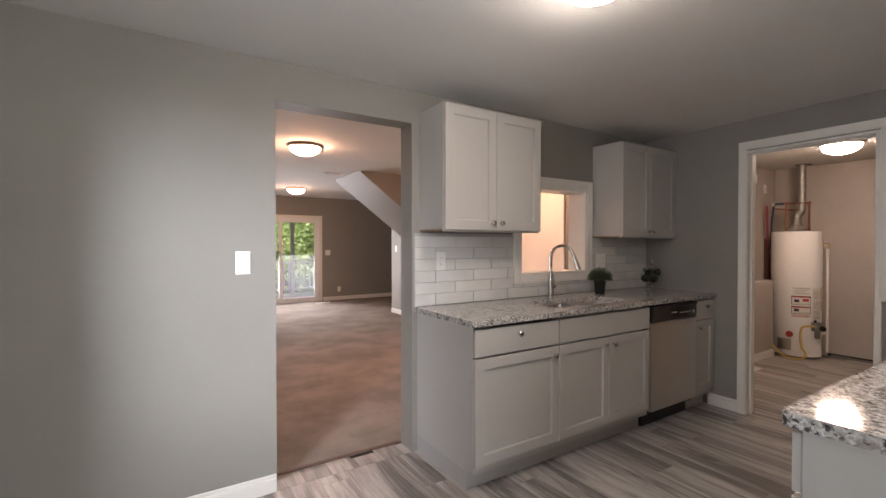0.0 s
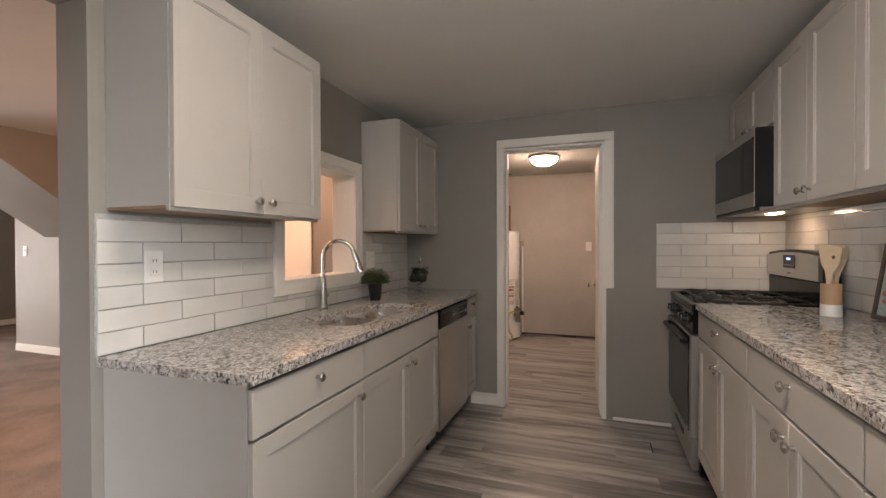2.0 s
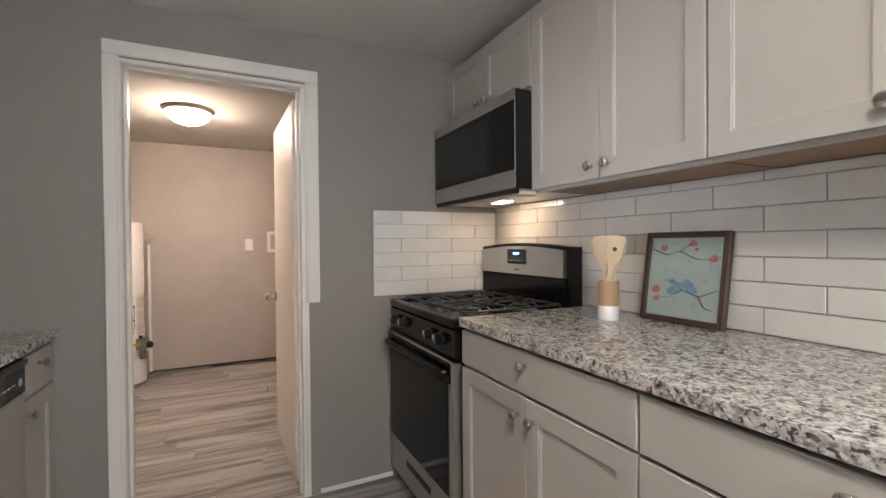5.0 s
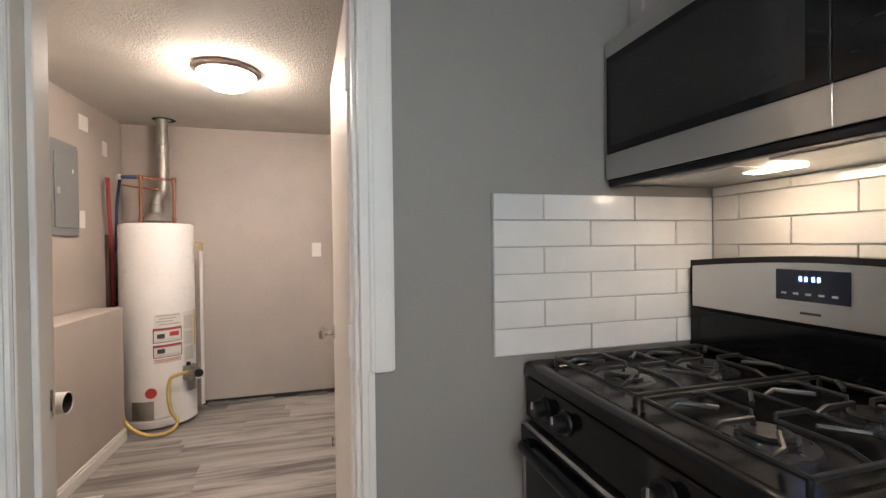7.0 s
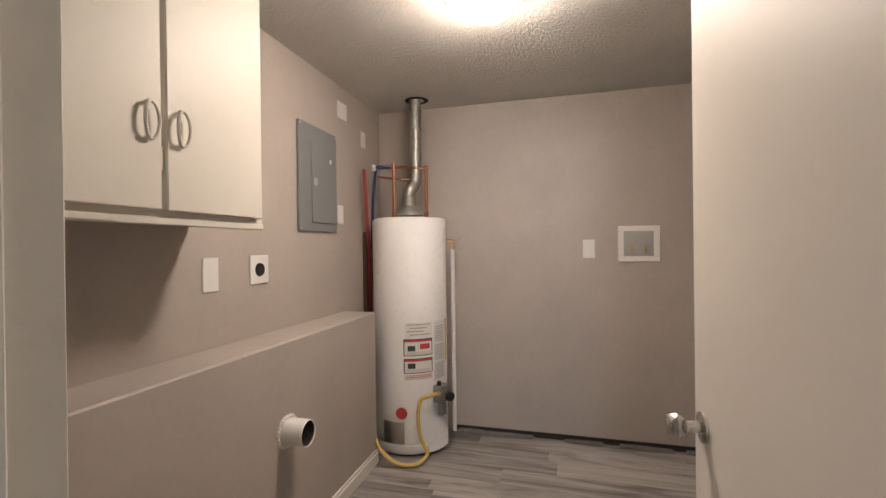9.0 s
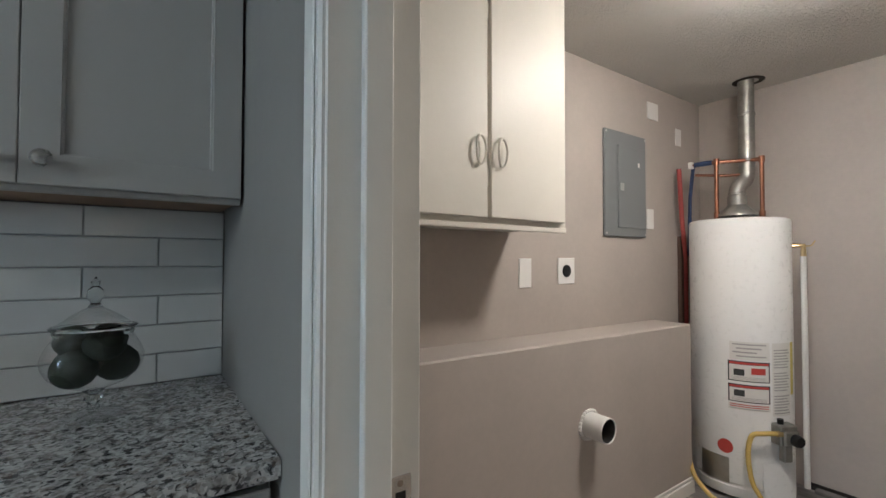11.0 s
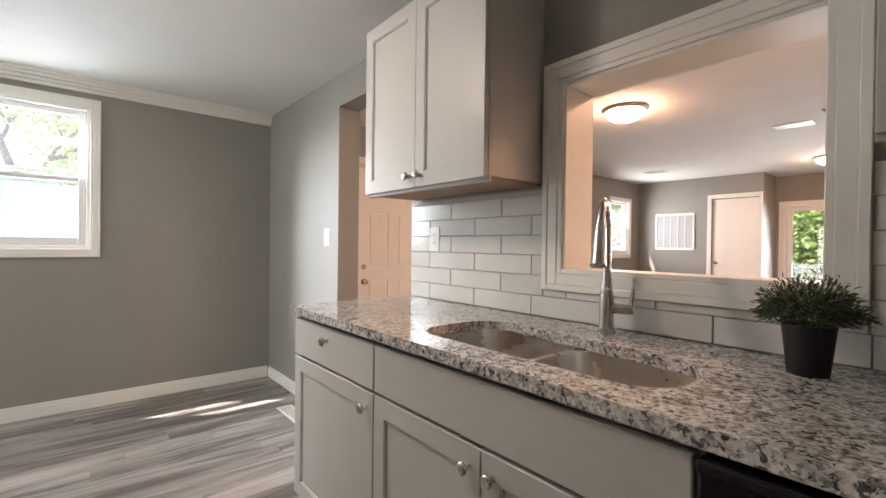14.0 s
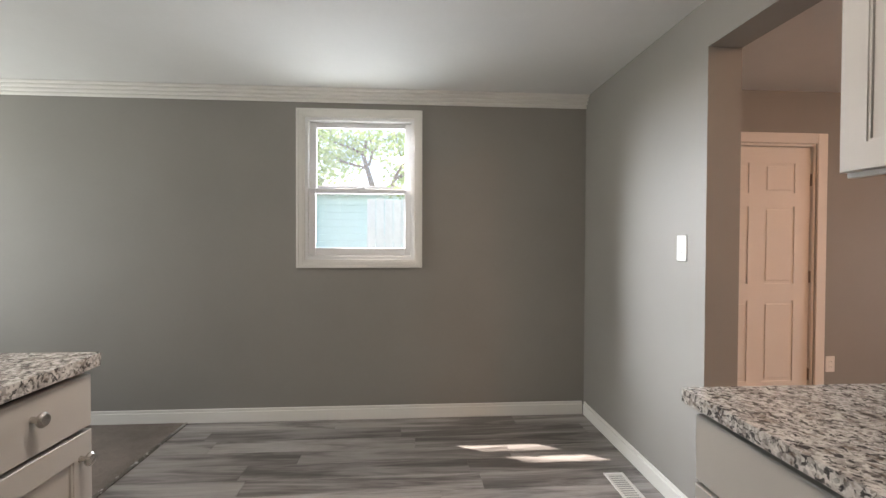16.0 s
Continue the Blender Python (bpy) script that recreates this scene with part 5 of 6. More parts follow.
    patch("burner_cover", -206, -171, 0.085, 0.215, galvanised, label="grey metal access plate")
    patch("front_cover", -138, -98, 0.030, 0.225, enamel_white, off=0.022, label="white lower cover")
    bm = boxes((-0.060, 0.0, -0.048, 0.048, 0.325, 0.425), (-0.078, -0.0602, -0.040, 0.040, 0.333, 0.402), (-0.05, -0.012, -0.030, 0.018, 0.240, 0.3248), b=0.006)
    v = part("gas_valve", bm, dull_zinc, root, "grey gas control valve")
    a = radians(-117)
    v.matrix_basis = Matrix.Rotation(a + math.pi, 4, "Z") @ Matrix.Translation((-r, 0, 0))
    bm = bmesh.new()
    lathe(bm, [(0, -0.108), (0.024, -0.108), (0.029, -0.098), (0.029, -0.0785), (0, -0.0785)], (0, -0.012, 0.362), "x", 18)
    kb = part("valve_knob", bm, black_plastic, v, "", True)
    bm = bmesh.new()
    lathe(bm, [(0, 0.426), (0.014, 0.426), (0.014, 0.45), (0, 0.45)], (-0.03, 0.02, 0), "z", 12)
    part("valve_button", bm, black_plastic, v)
    # gas hose curling down to the floor and away behind the ledge wall
    bm = bmesh.new()
    polar = [(-126, 0.292, 0.385), (-140, 0.299, 0.385), (-150, 0.297, 0.365), (-153, 0.297, 0.27), (-150, 0.295, 0.14), (-144, 0.32, 0.06), (-156, 0.35, 0.018), (-175, 0.36, 0.03), (-192, 0.35, 0.09), (-204, 0.325, 0.16), (-214, 0.30, 0.23), (-224, 0.27, 0.27)]
    pts = [(q * math.cos(radians(b)), q * math.sin(radians(b)), z) for b, q, z in polar]
    tube(bm, curve_points(pts, 6), 0.0115, 10)
    part("gas_hose", bm, hose_yellow, root, "yellow corrugated gas hose", True)
    bm = bmesh.new()
    tube(bm, [(0.292 * math.cos(radians(b)), 0.292 * math.sin(radians(b)), 0.385) for b in (-121, -129)], 0.015, 8)
    part("hose_nut", bm, brass, root)
    # pressure relief valve and its discharge pipe on the room-facing side
    bm = bmesh.new()
    a = radians(-76)
    px, py = (r + 0.045) * math.cos(a), (r + 0.045) * math.sin(a)
    tube(bm, [((r - 0.005) * math.cos(a), (r - 0.005) * math.sin(a), 1.310), (px, py, 1.310), (px, py, 1.255)], 0.014, 10)
    tube(bm, [(px, py, 1.305), (px * 1.12, py * 1.12, 1.31), (px * 1.17, py * 1.17, 1.335)], 0.004, 6)
    part("relief_valve", bm, brass, root, "brass pressure relief valve", True)
    bm = bmesh.new()
    tube(bm, [(px, py, 1.255), (px, py, 0.07)], 0.013, 12)
    part("discharge_pipe", bm, pvc, root, "white plastic discharge pipe", True)
    bm = bmesh.new()
    tube(bm, [((r - 0.005) * math.cos(a), (r - 0.005) * math.sin(a), 0.285), ((r + 0.035) * math.cos(a), (r + 0.035) * math.sin(a), 0.285)], 0.018, 10)
    part("drain_cock", bm, plastic_white, root, "", True)
    # flue hood and pipe
    bm = bmesh.new()
    for k in range(4):
        b = radians(90 * k + 20)
        tube(bm, [(0.085 * math.cos(b), 0.085 * math.sin(b), top - 0.002), (0.085 * math.cos(b), 0.085 * math.sin(b), top + 0.03)], 0.004, 6)
    lathe(bm, [(0.10, top + 0.022), (0.098, top + 0.034), (0.055, top + 0.075), (0.047, top + 0.085), (0.047, top + 0.135)], (0, 0, 0), "z", 24)
    part("draft_hood", bm, dull_zinc, root, "", True)
    return root


heater = water_heater(6.60, 2.53)
flue = thing("flue_pipe", "galvanised metal flue pipe up to the ceiling", "flue pipe", pose(6.60, 2.53, 0.048))
bm = bmesh.new()
tube(bm, curve_points([(0, 0, 1.525), (0, 0, 1.57), (0.012, -0.007, 1.605), (0.043, -0.023, 1.635), (0.055, -0.03, 1.67), (0.055, -0.03, 1.72)], 3) + [Vector((0.055, -0.03, UTOP - 0.047))], 0.040, 20)
part("pipe", bm, dull_zinc, flue, "", True)
for z in (1.55, 1.74, 2.0):
    bm = bmesh.new()
    lathe(bm, [(0.0412, 0), (0.044, 0.003), (0.044, 0.012), (0.0412, 0.015)], (0.0 if z < 1.7 else 0.055, 0.0 if z < 1.7 else -0.03, z), "z", 20)
    part("seam", bm, dull_zinc, flue, "", True)
# dark ring whose colour gives the shade of the ceiling hole
bm = bmesh.new()
lathe(bm, [(0.05, -0.004), (0.072, -0.003), (0.080, -0.001), (0.05, -0.0005)], (0.066, -0.04, UTOP - 0.048), "z", 14)
part("ceiling_hole", bm, dark_gap, flue, "ragged dark ring drawn as the shaded hole in the ceiling")

pipes = thing("water_pipes", "copper and plastic water pipes above the heater", "pipes", pose(6.60, 2.53, 0.058))
for nm, mat_, pts, r in (
    ("copper_pipe", copper, [(-0.06, 0.08, 1.41), (-0.06, 0.08, 1.735)], 0.011),
    ("copper_pipe", copper, [(0.06, -0.10, 1.41), (0.06, -0.10, 1.74)], 0.011),
    ("copper_pipe", copper, [(0.06, -0.10, 1.735), (0.0, 0.0, 1.735), (-0.06, 0.08, 1.735), (-0.10, 0.20, 1.73)], 0.011),
    ("red_pipe", pex_red, [(-0.115, 0.262, 1.72), (-0.075, 0.268, 1.42), (0.005, 0.29, 1.2), (0.02, 0.295, 0.5)], 0.013),
    ("blue_pipe", pex_blue, [(-0.062, 0.205, 1.73), (-0.03, 0.24, 1.55), (0.0, 0.265, 1.2)], 0.010),
    ("blue_pipe", pex_blue, [(-0.092, 0.185, 1.732), (-0.066, 0.10, 1.735)], 0.0145),
    ("copper_pipe", copper, [(-0.05, 0.20, 1.68), (0.0, 0.05, 1.66), (0.05, -0.06, 1.66)], 0.008),
):
    bm = bmesh.new()
    tube(bm, pts, r, 10)
    part(nm, bm, mat_, pipes, "", True)
for p in ((-0.06, 0.08, 1.735), (0.06, -0.10, 1.735), (-0.10, 0.20, 1.73), (-0.06, 0.08, 1.43), (0.06, -0.10, 1.43)):
    bm = bmesh.new()
    lathe(bm, [(0, -0.018), (0.015, -0.018), (0.015, 0.018), (0, 0.018)], p, "z", 10)
    part("fitting", bm, copper if p[1] < 0.1 else pvc, pipes, "", True)
# no board: a dark strip with the red pipe's shadow in its colour
solid("shaded_pipe_strip", boxes((6.565, 6.60, UN - 0.025, UN - 0.001, 0.55, 1.38), b=0.004), threshold_pipe_brown, "dark brown strip standing in for the shaded red pipe behind the heater", "board")

panel = thing("electrical_panel", "grey metal electrical panel on the utility wall", "electrical panel", pose(5.820, UN, 1.360))
part("cover", boxes((0, 0.382, -0.016, 0.0, 0, 0.565), b=0.004), panel_grey, panel)
d = part("door", boxes((0.108, 0.366, -0.024, -0.0165, 0.048, 0.492), b=0.003), panel_grey, panel)
part("latch", boxes((0.118, 0.150, -0.031, -0.0265, 0.245, 0.285), b=0.002), ink_grey, d)
part("badge", boxes((0.285, 0.30, -0.0275, -0.0262, 0.385, 0.41)), paper, d)
for x, z in ((0.012, 0.55), (0.37, 0.55), (0.012, 0.015), (0.37, 0.015)):
    bm = bmesh.new()
    lathe(bm, [(0, -0.0185), (0.005, -0.0185), (0.006, -0.0162)], (x, 0, z), "y", 8)
    part("screw", bm, galvanised, panel)

cab = thing("laundry_cabinet", "cream painted laundry wall cabinet with two doors", "cabinet", pose(4.168, 2.548, 0))
CB = 1.334
part("body", boxes((0, 0.994, 0.0, UN - 2.548 - 0.002, CB + 0.02, UTOP - 0.002)), laundry_paint, cab)
part("bottom_rail", boxes((0, 0.994, -0.006, 0.02, CB, CB + 0.0195), b=0.002), laundry_paint, cab)
part("rail_patch", boxes((0.34, 0.48, -0.009, -0.0061, CB + 0.003, CB + 0.016), b=0.001), laundry_paint, cab)
for x0, x1, hx in ((0.06, 0.594, 0.556), (0.608, 0.970, 0.648)):
    dd = part("door", boxes((x0, x1, -0.021, -0.0005, CB + 0.035, UTOP - 0.03), b=0.003), laundry_paint, cab)
    bm = bmesh.new()
    n = 22
    ring = []
    for k in range(n + 1):
        a = 2 * math.pi * k / n
        ring.append((hx + 0.019 * math.sin(a), -0.030 - 0.006 * abs(math.sin(a)), 1.583 + 0.046 * math.cos(a)))
    tube(bm, ring, 0.0045, 8)
    for z in (1.542, 1.628):
        tube(bm, [(hx, -0.020, z), (hx, -0.031, z)], 0.005, 8)
    part("handle", bm, laundry_paint, dd, "oval ring handle painted cream", True)
    for z in (1.50, 2.05):
        part("hinge", boxes((x0 - 0.013, x0 - 0.001, -0.012, -0.001, z - 0.03, z + 0.03), b=0.002), laundry_paint, dd)

vent = thing("dryer_vent", "white dryer vent pipe stub in the ledge wall", "vent pipe", pose(5.417, 2.64, 0.540))
bm = bmesh.new()
lathe(bm, [(0.050, -0.001), (0.0525, -0.004), (0.0525, -0.095), (0.050, -0.098), (0.048, -0.095), (0.048, -0.004)], (0, 0, 0), "y", 28)
part("pipe", bm, pvc, vent, "", True)
# dark disc and lining: the pipe's inner shade as colour
bm = bmesh.new()
lathe(bm, [(0.0, -0.006), (0.0478, -0.006), (0.0478, -0.002), (0, -0.002)], (0, 0, 0), "y", 24)
lathe(bm, [(0.0474, -0.0062), (0.0474, -0.0935)], (0, 0, 0), "y", 24)
part("back", bm, dark_gap, vent, "dark lining drawn as the shade inside the pipe")
bm = bmesh.new()
for k in range(26):
    a = 2 * math.pi * k / 26
    rr = 0.056 + 0.006 * random.random()
    lathe(bm, [(0, -0.010), (0.008, -0.006), (0.009, 0.0)], (rr * math.cos(a), 0, rr * math.sin(a)), "y", 6)
part("foam", bm, pvc, vent, "rough sealing foam")

box = thing("washer_box", "white recessed washing machine supply box", "outlet box", pose(UE, 1.222, 1.165, 0, 0, -90))
part("frame", boxes((0, 0.245, -0.010, 0, 0, 0.035), (0, 0.245, -0.010, 0, 0.19, 0.225), (0, 0.035, -0.010, 0, 0.035, 0.19), (0.21, 0.245, -0.010, 0, 0.035, 0.19), b=0.003), plastic_white, box)
part("recess", boxes((0.035, 0.21, -0.003, -0.0005, 0.035, 0.19)), ink_grey, box)
for x in (0.08, 0.16):
    bm = bmesh.new()
    tube(bm, [(x, -0.004, 0.06), (x, -0.02, 0.06), (x, -0.022, 0.10)], 0.008, 8)
    part("valve", bm, brass, box, "", True)

# ---- things on the counters ----


def blade_ball(centre, r, n, length, width, seed, squash=0.75):
    """A dense tuft of short blades round a point."""
    rnd = random.Random(seed)
    verts, faces = [], []
    for _ in range(n):
        a, u = rnd.uniform(0, 2 * math.pi), rnd.uniform(-0.25, 1)
        s = math.sqrt(max(0, 1 - u * u))
        out = Vector((s * math.cos(a), s * math.sin(a), u * squash)).normalized()
        p = Vector(centre) + out * r * rnd.uniform(0.35, 0.92) * (0.85 + 0.3 * rnd.random())
        way = (out + Vector((rnd.gauss(0, 0.45), rnd.gauss(0, 0.45), rnd.gauss(0.15, 0.4)))).normalized()
        side = way.orthogonal().normalized()
        side.rotate(Matrix.Rotation(rnd.uniform(0, 6.28), 3, way))
        l, w = length * rnd.uniform(0.6, 1.3), width * rnd.uniform(0.7, 1.3)
        bend = Vector((0, 0, -0.25 * l))
        k = len(verts)
        verts += [p - side * w * 0.4, p + side * w * 0.4, p + way * l * 0.5 + side * w * 0.5, p + way * l * 0.5 - side * w * 0.5, p + way * l + bend]
        faces += [(k, k + 1, k + 2, k + 3), (k + 3, k + 2, k + 4)]
    me = bpy.data.meshes.new("leaves")
    me.from_pydata([tuple(v) for v in verts], [], faces)
    return me


plant = thing("potted_plant", "small green artificial plant in a black pot on the counter", "plant", pose(3.195, 2.662, 0.915))
bm = bmesh.new()
lathe(bm, [(0, 0), (0.034, 0), (0.036, 0.004), (0.046, 0.098), (0.048, 0.104), (0.044, 0.104), (0.042, 0.092), (0, 0.092)], (0, 0, 0), "z", 28)
part("pot", bm, pot_black, plant, "tapered black pot", True)
me = blade_ball((0, 0, 0.122), 0.092, 3200, 0.017, 0.0032, 4, 0.62)
me.materials.append(leaf_pot)
lv = new("leaves", me)
lv.parent = plant
bm = bmesh.new()
for k in range(16):
    a = 2 * math.pi * k / 16
    tube(bm, [(0.012 * math.cos(a), 0.012 * math.sin(a), 0.09), (0.06 * math.cos(a), 0.06 * math.sin(a), 0.15 + 0.02 * (k % 3))], 0.0015, 5)
part("stems", bm, leaf_pot, plant)

jar = thing("apothecary_jar", "footed clear glass jar filled with green moss balls", "jar", pose(3.775, 2.590, 0.915) @ Matrix.Diagonal((0.92, 0.92, 0.86, 1)))
for nm, mat_, prof, lab in (
    ("foot", glass_foot, [(0, 0.001), (0.054, 0.001), (0.058, 0.005), (0.053, 0.010), (0.028, 0.016), (0.012, 0.022), (0, 0.0225)], "flared glass foot"),
    ("stem", glass_solid, [(0, 0.021), (0.012, 0.022), (0.010, 0.034), (0.018, 0.046), (0.011, 0.056), (0.020, 0.065), (0.0, 0.067)], "thick glass stem"),
    ("bowl", glass_jar, [(0.004, 0.069), (0.022, 0.068), (0.060, 0.084), (0.080, 0.104), (0.090, 0.126), (0.091, 0.145), (0.085, 0.165), (0.076, 0.182), (0.068, 0.196)], "clear glass bowl"),
    ("bowl_rim", glass_solid, [(0.065, 0.195), (0.071, 0.195), (0.073, 0.202), (0.070, 0.207), (0.066, 0.207), (0.065, 0.195)], ""),
    ("lid", glass_jar, [(0.072, 0.2155), (0.060, 0.224), (0.044, 0.238), (0.028, 0.250), (0.014, 0.258)], "clear glass domed lid"),
    ("lid_rim", glass_solid, [(0.064, 0.208), (0.076, 0.209), (0.079, 0.213), (0.073, 0.218), (0.066, 0.215), (0.064, 0.208)], ""),
    ("finial", glass_solid, [(0, 0.257), (0.014, 0.258), (0.008, 0.268), (0.016, 0.284), (0.013, 0.300), (0.006, 0.308), (0.009, 0.318), (0.0, 0.330)], "solid glass finial"),
):
    bm = bmesh.new()
    lathe(bm, prof, (0, 0, 0), "z", 40)
    part(nm, bm, mat_, jar, lab, True)
rnd = random.Random(9)
for px, py, pz, r in ((0.040, 0.004, 0.124, 0.043), (-0.034, 0.034, 0.122, 0.041), (-0.030, -0.036, 0.124, 0.042), (0.022, 0.040, 0.176, 0.038), (0.020, -0.036, 0.176, 0.039), (-0.036, 0.002, 0.182, 0.036)):
    bm = bmesh.new()
    bmesh.ops.create_icosphere(bm, subdivisions=3, radius=r)
    for v in bm.verts:
        v.co = v.co * (1 + 0.05 * noise.noise(v.co * 90 + Vector((px * 99, 0, 0)))) + Vector((px, py, pz))
    part("moss_ball", bm, moss, jar, "", True)

holder = thing("utensil_holder", "white and tan utensil crock holding wooden spatulas", "utensil holder", pose(2.980, 0.336, 0.9612))
bm = bmesh.new()
lathe(bm, [(0, 0), (0.0365, 0), (0.0375, 0.003), (0.0375, 0.051), (0.037, 0.052)], (0, 0, 0), "z", 32)
part("base", bm, ceramic, holder, "white glazed lower half", True)
bm = bmesh.new()
lathe(bm, [(0.037, 0.0522), (0.0368, 0.054), (0.0368, 0.139), (0.035, 0.141), (0.032, 0.139), (0.032, 0.02), (0, 0.02)], (0, 0, 0), "z", 32)
part("sleeve", bm, cork, holder, "tan wooden upper half", True)


def spatula(name, outline, hole, m):
    bm = bmesh.new()
    pts = [(x, z) for x, z in outline] + [(-x, z) for x, z in outline[::-1]]
    extrude_shape(bm, pts, -0.003, 0.003)
    ob = part(name, bm, bamboo, holder)
    ob.matrix_basis = m
    if hole:
        bm = bmesh.new()
        lathe(bm, [(0, -0.0036), (0.008, -0.0036), (0.008, 0.0036), (0, 0.0036)], (0, 0, hole), "y", 16)
        part("hole", bm, frame_wood, ob)
    return ob


flat_out = [(0.008, -0.12), (0.008, 0.02), (0.011, 0.05), (0.028, 0.085), (0.031, 0.15), (0.029, 0.158), (0.0, 0.160)]
slim_out = [(0.007, -0.12), (0.008, 0.02), (0.013, 0.05), (0.030, 0.10), (0.031, 0.14), (0.020, 0.158), (0.0, 0.162)]
spatula("spatula", flat_out, None, pose(0.010, 0.006, 0.146, 2, -3, 200))
spatula("spatula", slim_out, None, pose(-0.012, -0.012, 0.146, -3, 6, 205))
spatula("spatula", slim_out, None, pose(0.018, -0.012, 0.143, 4, -12, 195))
spatula("spatula", flat_out, 0.112, pose(-0.014, 0.012, 0.146, 2, 12, 205))

pic = thing("framed_picture", "dark framed painting of birds on blossom branches, leaning on tiles", "picture", pose(2.945, 0.208, 0.9630, -8.5, 0, 180 + 1.0) @ Matrix.Diagonal((0.952, 1, 0.94, 1)))
PW, PH = 0.315, 0.335
part("frame", boxes((0, 0.022, -0.012, 0.012, 0, PH), (PW - 0.022, PW, -0.012, 0.012, 0, PH), (0.022, PW - 0.022, -0.012, 0.012, 0, 0.022), (0.022, PW - 0.022, -0.012, 0.012, PH - 0.022, PH), b=0.003), frame_wood, pic)
art = part("canvas", boxes((0.021, PW - 0.021, -0.004, 0.008, 0.021, PH - 0.021)), canvas, pic, "pale teal painted canvas")
bm = bmesh.new()
for line in ([(0.03, 0.27), (0.09, 0.25), (0.14, 0.262), (0.21, 0.235), (0.29, 0.245)], [(0.14, 0.262), (0.17, 0.285), (0.20, 0.29)], [(0.28, 0.13), (0.22, 0.105), (0.16, 0.12), (0.10, 0.09), (0.05, 0.10)], [(0.16, 0.12), (0.13, 0.15), (0.09, 0.155)], [(0.22, 0.105), (0.24, 0.07), (0.27, 0.06)]):
    tube(bm, curve_points([(x, -0.0046, z) for x, z in line], 4), 0.0028, 6, 0.0015, 0.3)
part("branches", bm, frame_wood, art)


def blob(name, x, z, rx, rz, turn, material):
    bm = bmesh.new()
    pts = []
    for k in range(16):
        a = 2 * math.pi * k / 16
        rr = 1 + 0.12 * math.sin(3 * a + x * 90)
        u, v = rx * rr * math.cos(a), rz * rr * math.sin(a)
        pts.append((x + u * math.cos(turn) - v * math.sin(turn), z + u * math.sin(turn) + v * math.cos(turn)))
    extrude_shape(bm, pts, -0.0056, -0.0042)
    part(name, bm, material, art)


blossom = worn("coral_paint", (0.36, 0.12, 0.10), 0.7, 0, 0.2)
sky_paint = worn("blue_paint_dab", (0.12, 0.24, 0.33), 0.7, 0, 0.2)
grey_dab = worn("grey_paint_dab", (0.26, 0.34, 0.34), 0.7, 0, 0.2)
for x, z, s in ((0.075, 0.275, 0.014), (0.185, 0.292, 0.015), (0.262, 0.238, 0.015), (0.055, 0.118, 0.018), (0.06, 0.085, 0.014), (0.20, 0.27, 0.008)):
    blob("blossom", x, z, s, s * 0.8, 0.3, blossom)
for x, z, rx, rz, tn in ((0.135, 0.125, 0.036, 0.018, 0.5), (0.185, 0.135, 0.034, 0.017, 2.4), (0.118, 0.150, 0.012, 0.011, 0)):
    blob("blue_shape", x, z, rx, rz, tn, sky_paint)
for k in range(16):
    blob("grey_leaf", 0.04 + 0.015 * (k * 7 % 16), 0.05 + 0.016 * (k * 5 % 16), 0.013, 0.006, k * 0.8, grey_dab)

# ---- outdoors ----
solid("ground", boxes((-300, 300, -300, 300, -1.2, -0.55)), lawn_mat, "rough green lawn round the house", "ground", "structure")


def tree(m, height, seed, leaves, spread=1.0, leaf_size=0.09):
    rnd = random.Random(seed)
    root = thing("tree", "leafy green broadleaf tree in the yard", "tree", m, "yard trees")
    bm = bmesh.new()
    tips = []

    def limb(p, way, length, r, depth):
        pts = [p]
        w = way.copy()
        for _ in range(4):
            w = (w + Vector((rnd.gauss(0, 0.16), rnd.gauss(0, 0.16), rnd.gauss(0.03, 0.08)))).normalized()
            pts.append(pts[-1] + w * length / 4)
        tube(bm, pts, r, 7, r * 0.55)
        if depth == 0:
            tips.extend(pts[1:])
            return
        for _ in range(3 if depth > 1 else 4):
            k = rnd.randint(2, 4)
            side = (w + Vector((rnd.gauss(0, 0.75), rnd.gauss(0, 0.75), rnd.gauss(0.25, 0.3)))).normalized()
            limb(pts[k], side, length * rnd.uniform(0.55, 0.8), r * 0.5, depth - 1)

    limb(Vector((0, 0, 0)), Vector((0.05, 0, 1)), height * 0.42, height * 0.024, 3)
    part("trunk", bm, bark, root, "", True)
    verts, faces = [], []
    for _ in range(leaves):
        p = rnd.choice(tips) + Vector((rnd.gauss(0, 0.28), rnd.gauss(0, 0.28), rnd.gauss(0, 0.22))) * spread
        way = Vector((rnd.gauss(0, 1), rnd.gauss(0, 1), rnd.gauss(0, 0.6))).normalized()
        side = way.orthogonal().normalized()
        side.rotate(Matrix.Rotation(rnd.uniform(0, 6.28), 3, way))
        l = leaf_size * rnd.uniform(0.6, 1.4)
        k = len(verts)
        verts += [p, p + way * l * 0.5 + side * l * 0.3, p + way * l, p + way * l * 0.5 - side * l * 0.3]
        faces.append((k, k + 1, k + 2, k + 3))
    me = bpy.data.meshes.new("crown")
    me.from_pydata([tuple(v) for v in verts], [], faces)
    me.materials.append(leaf_tree)
    cr = new("crown", me)
    cr.parent = root
    return root


tree(pose(-6.2, 2.5, -0.55), 5.4, 3, 9000)
tree(pose(-10.5, -0.5, -0.55), 7.5, 8, 9000, 1.3, 0.12)
tree(pose(-11.5, 5.0, -0.55), 7.0, 12, 9000, 1.3, 0.12)
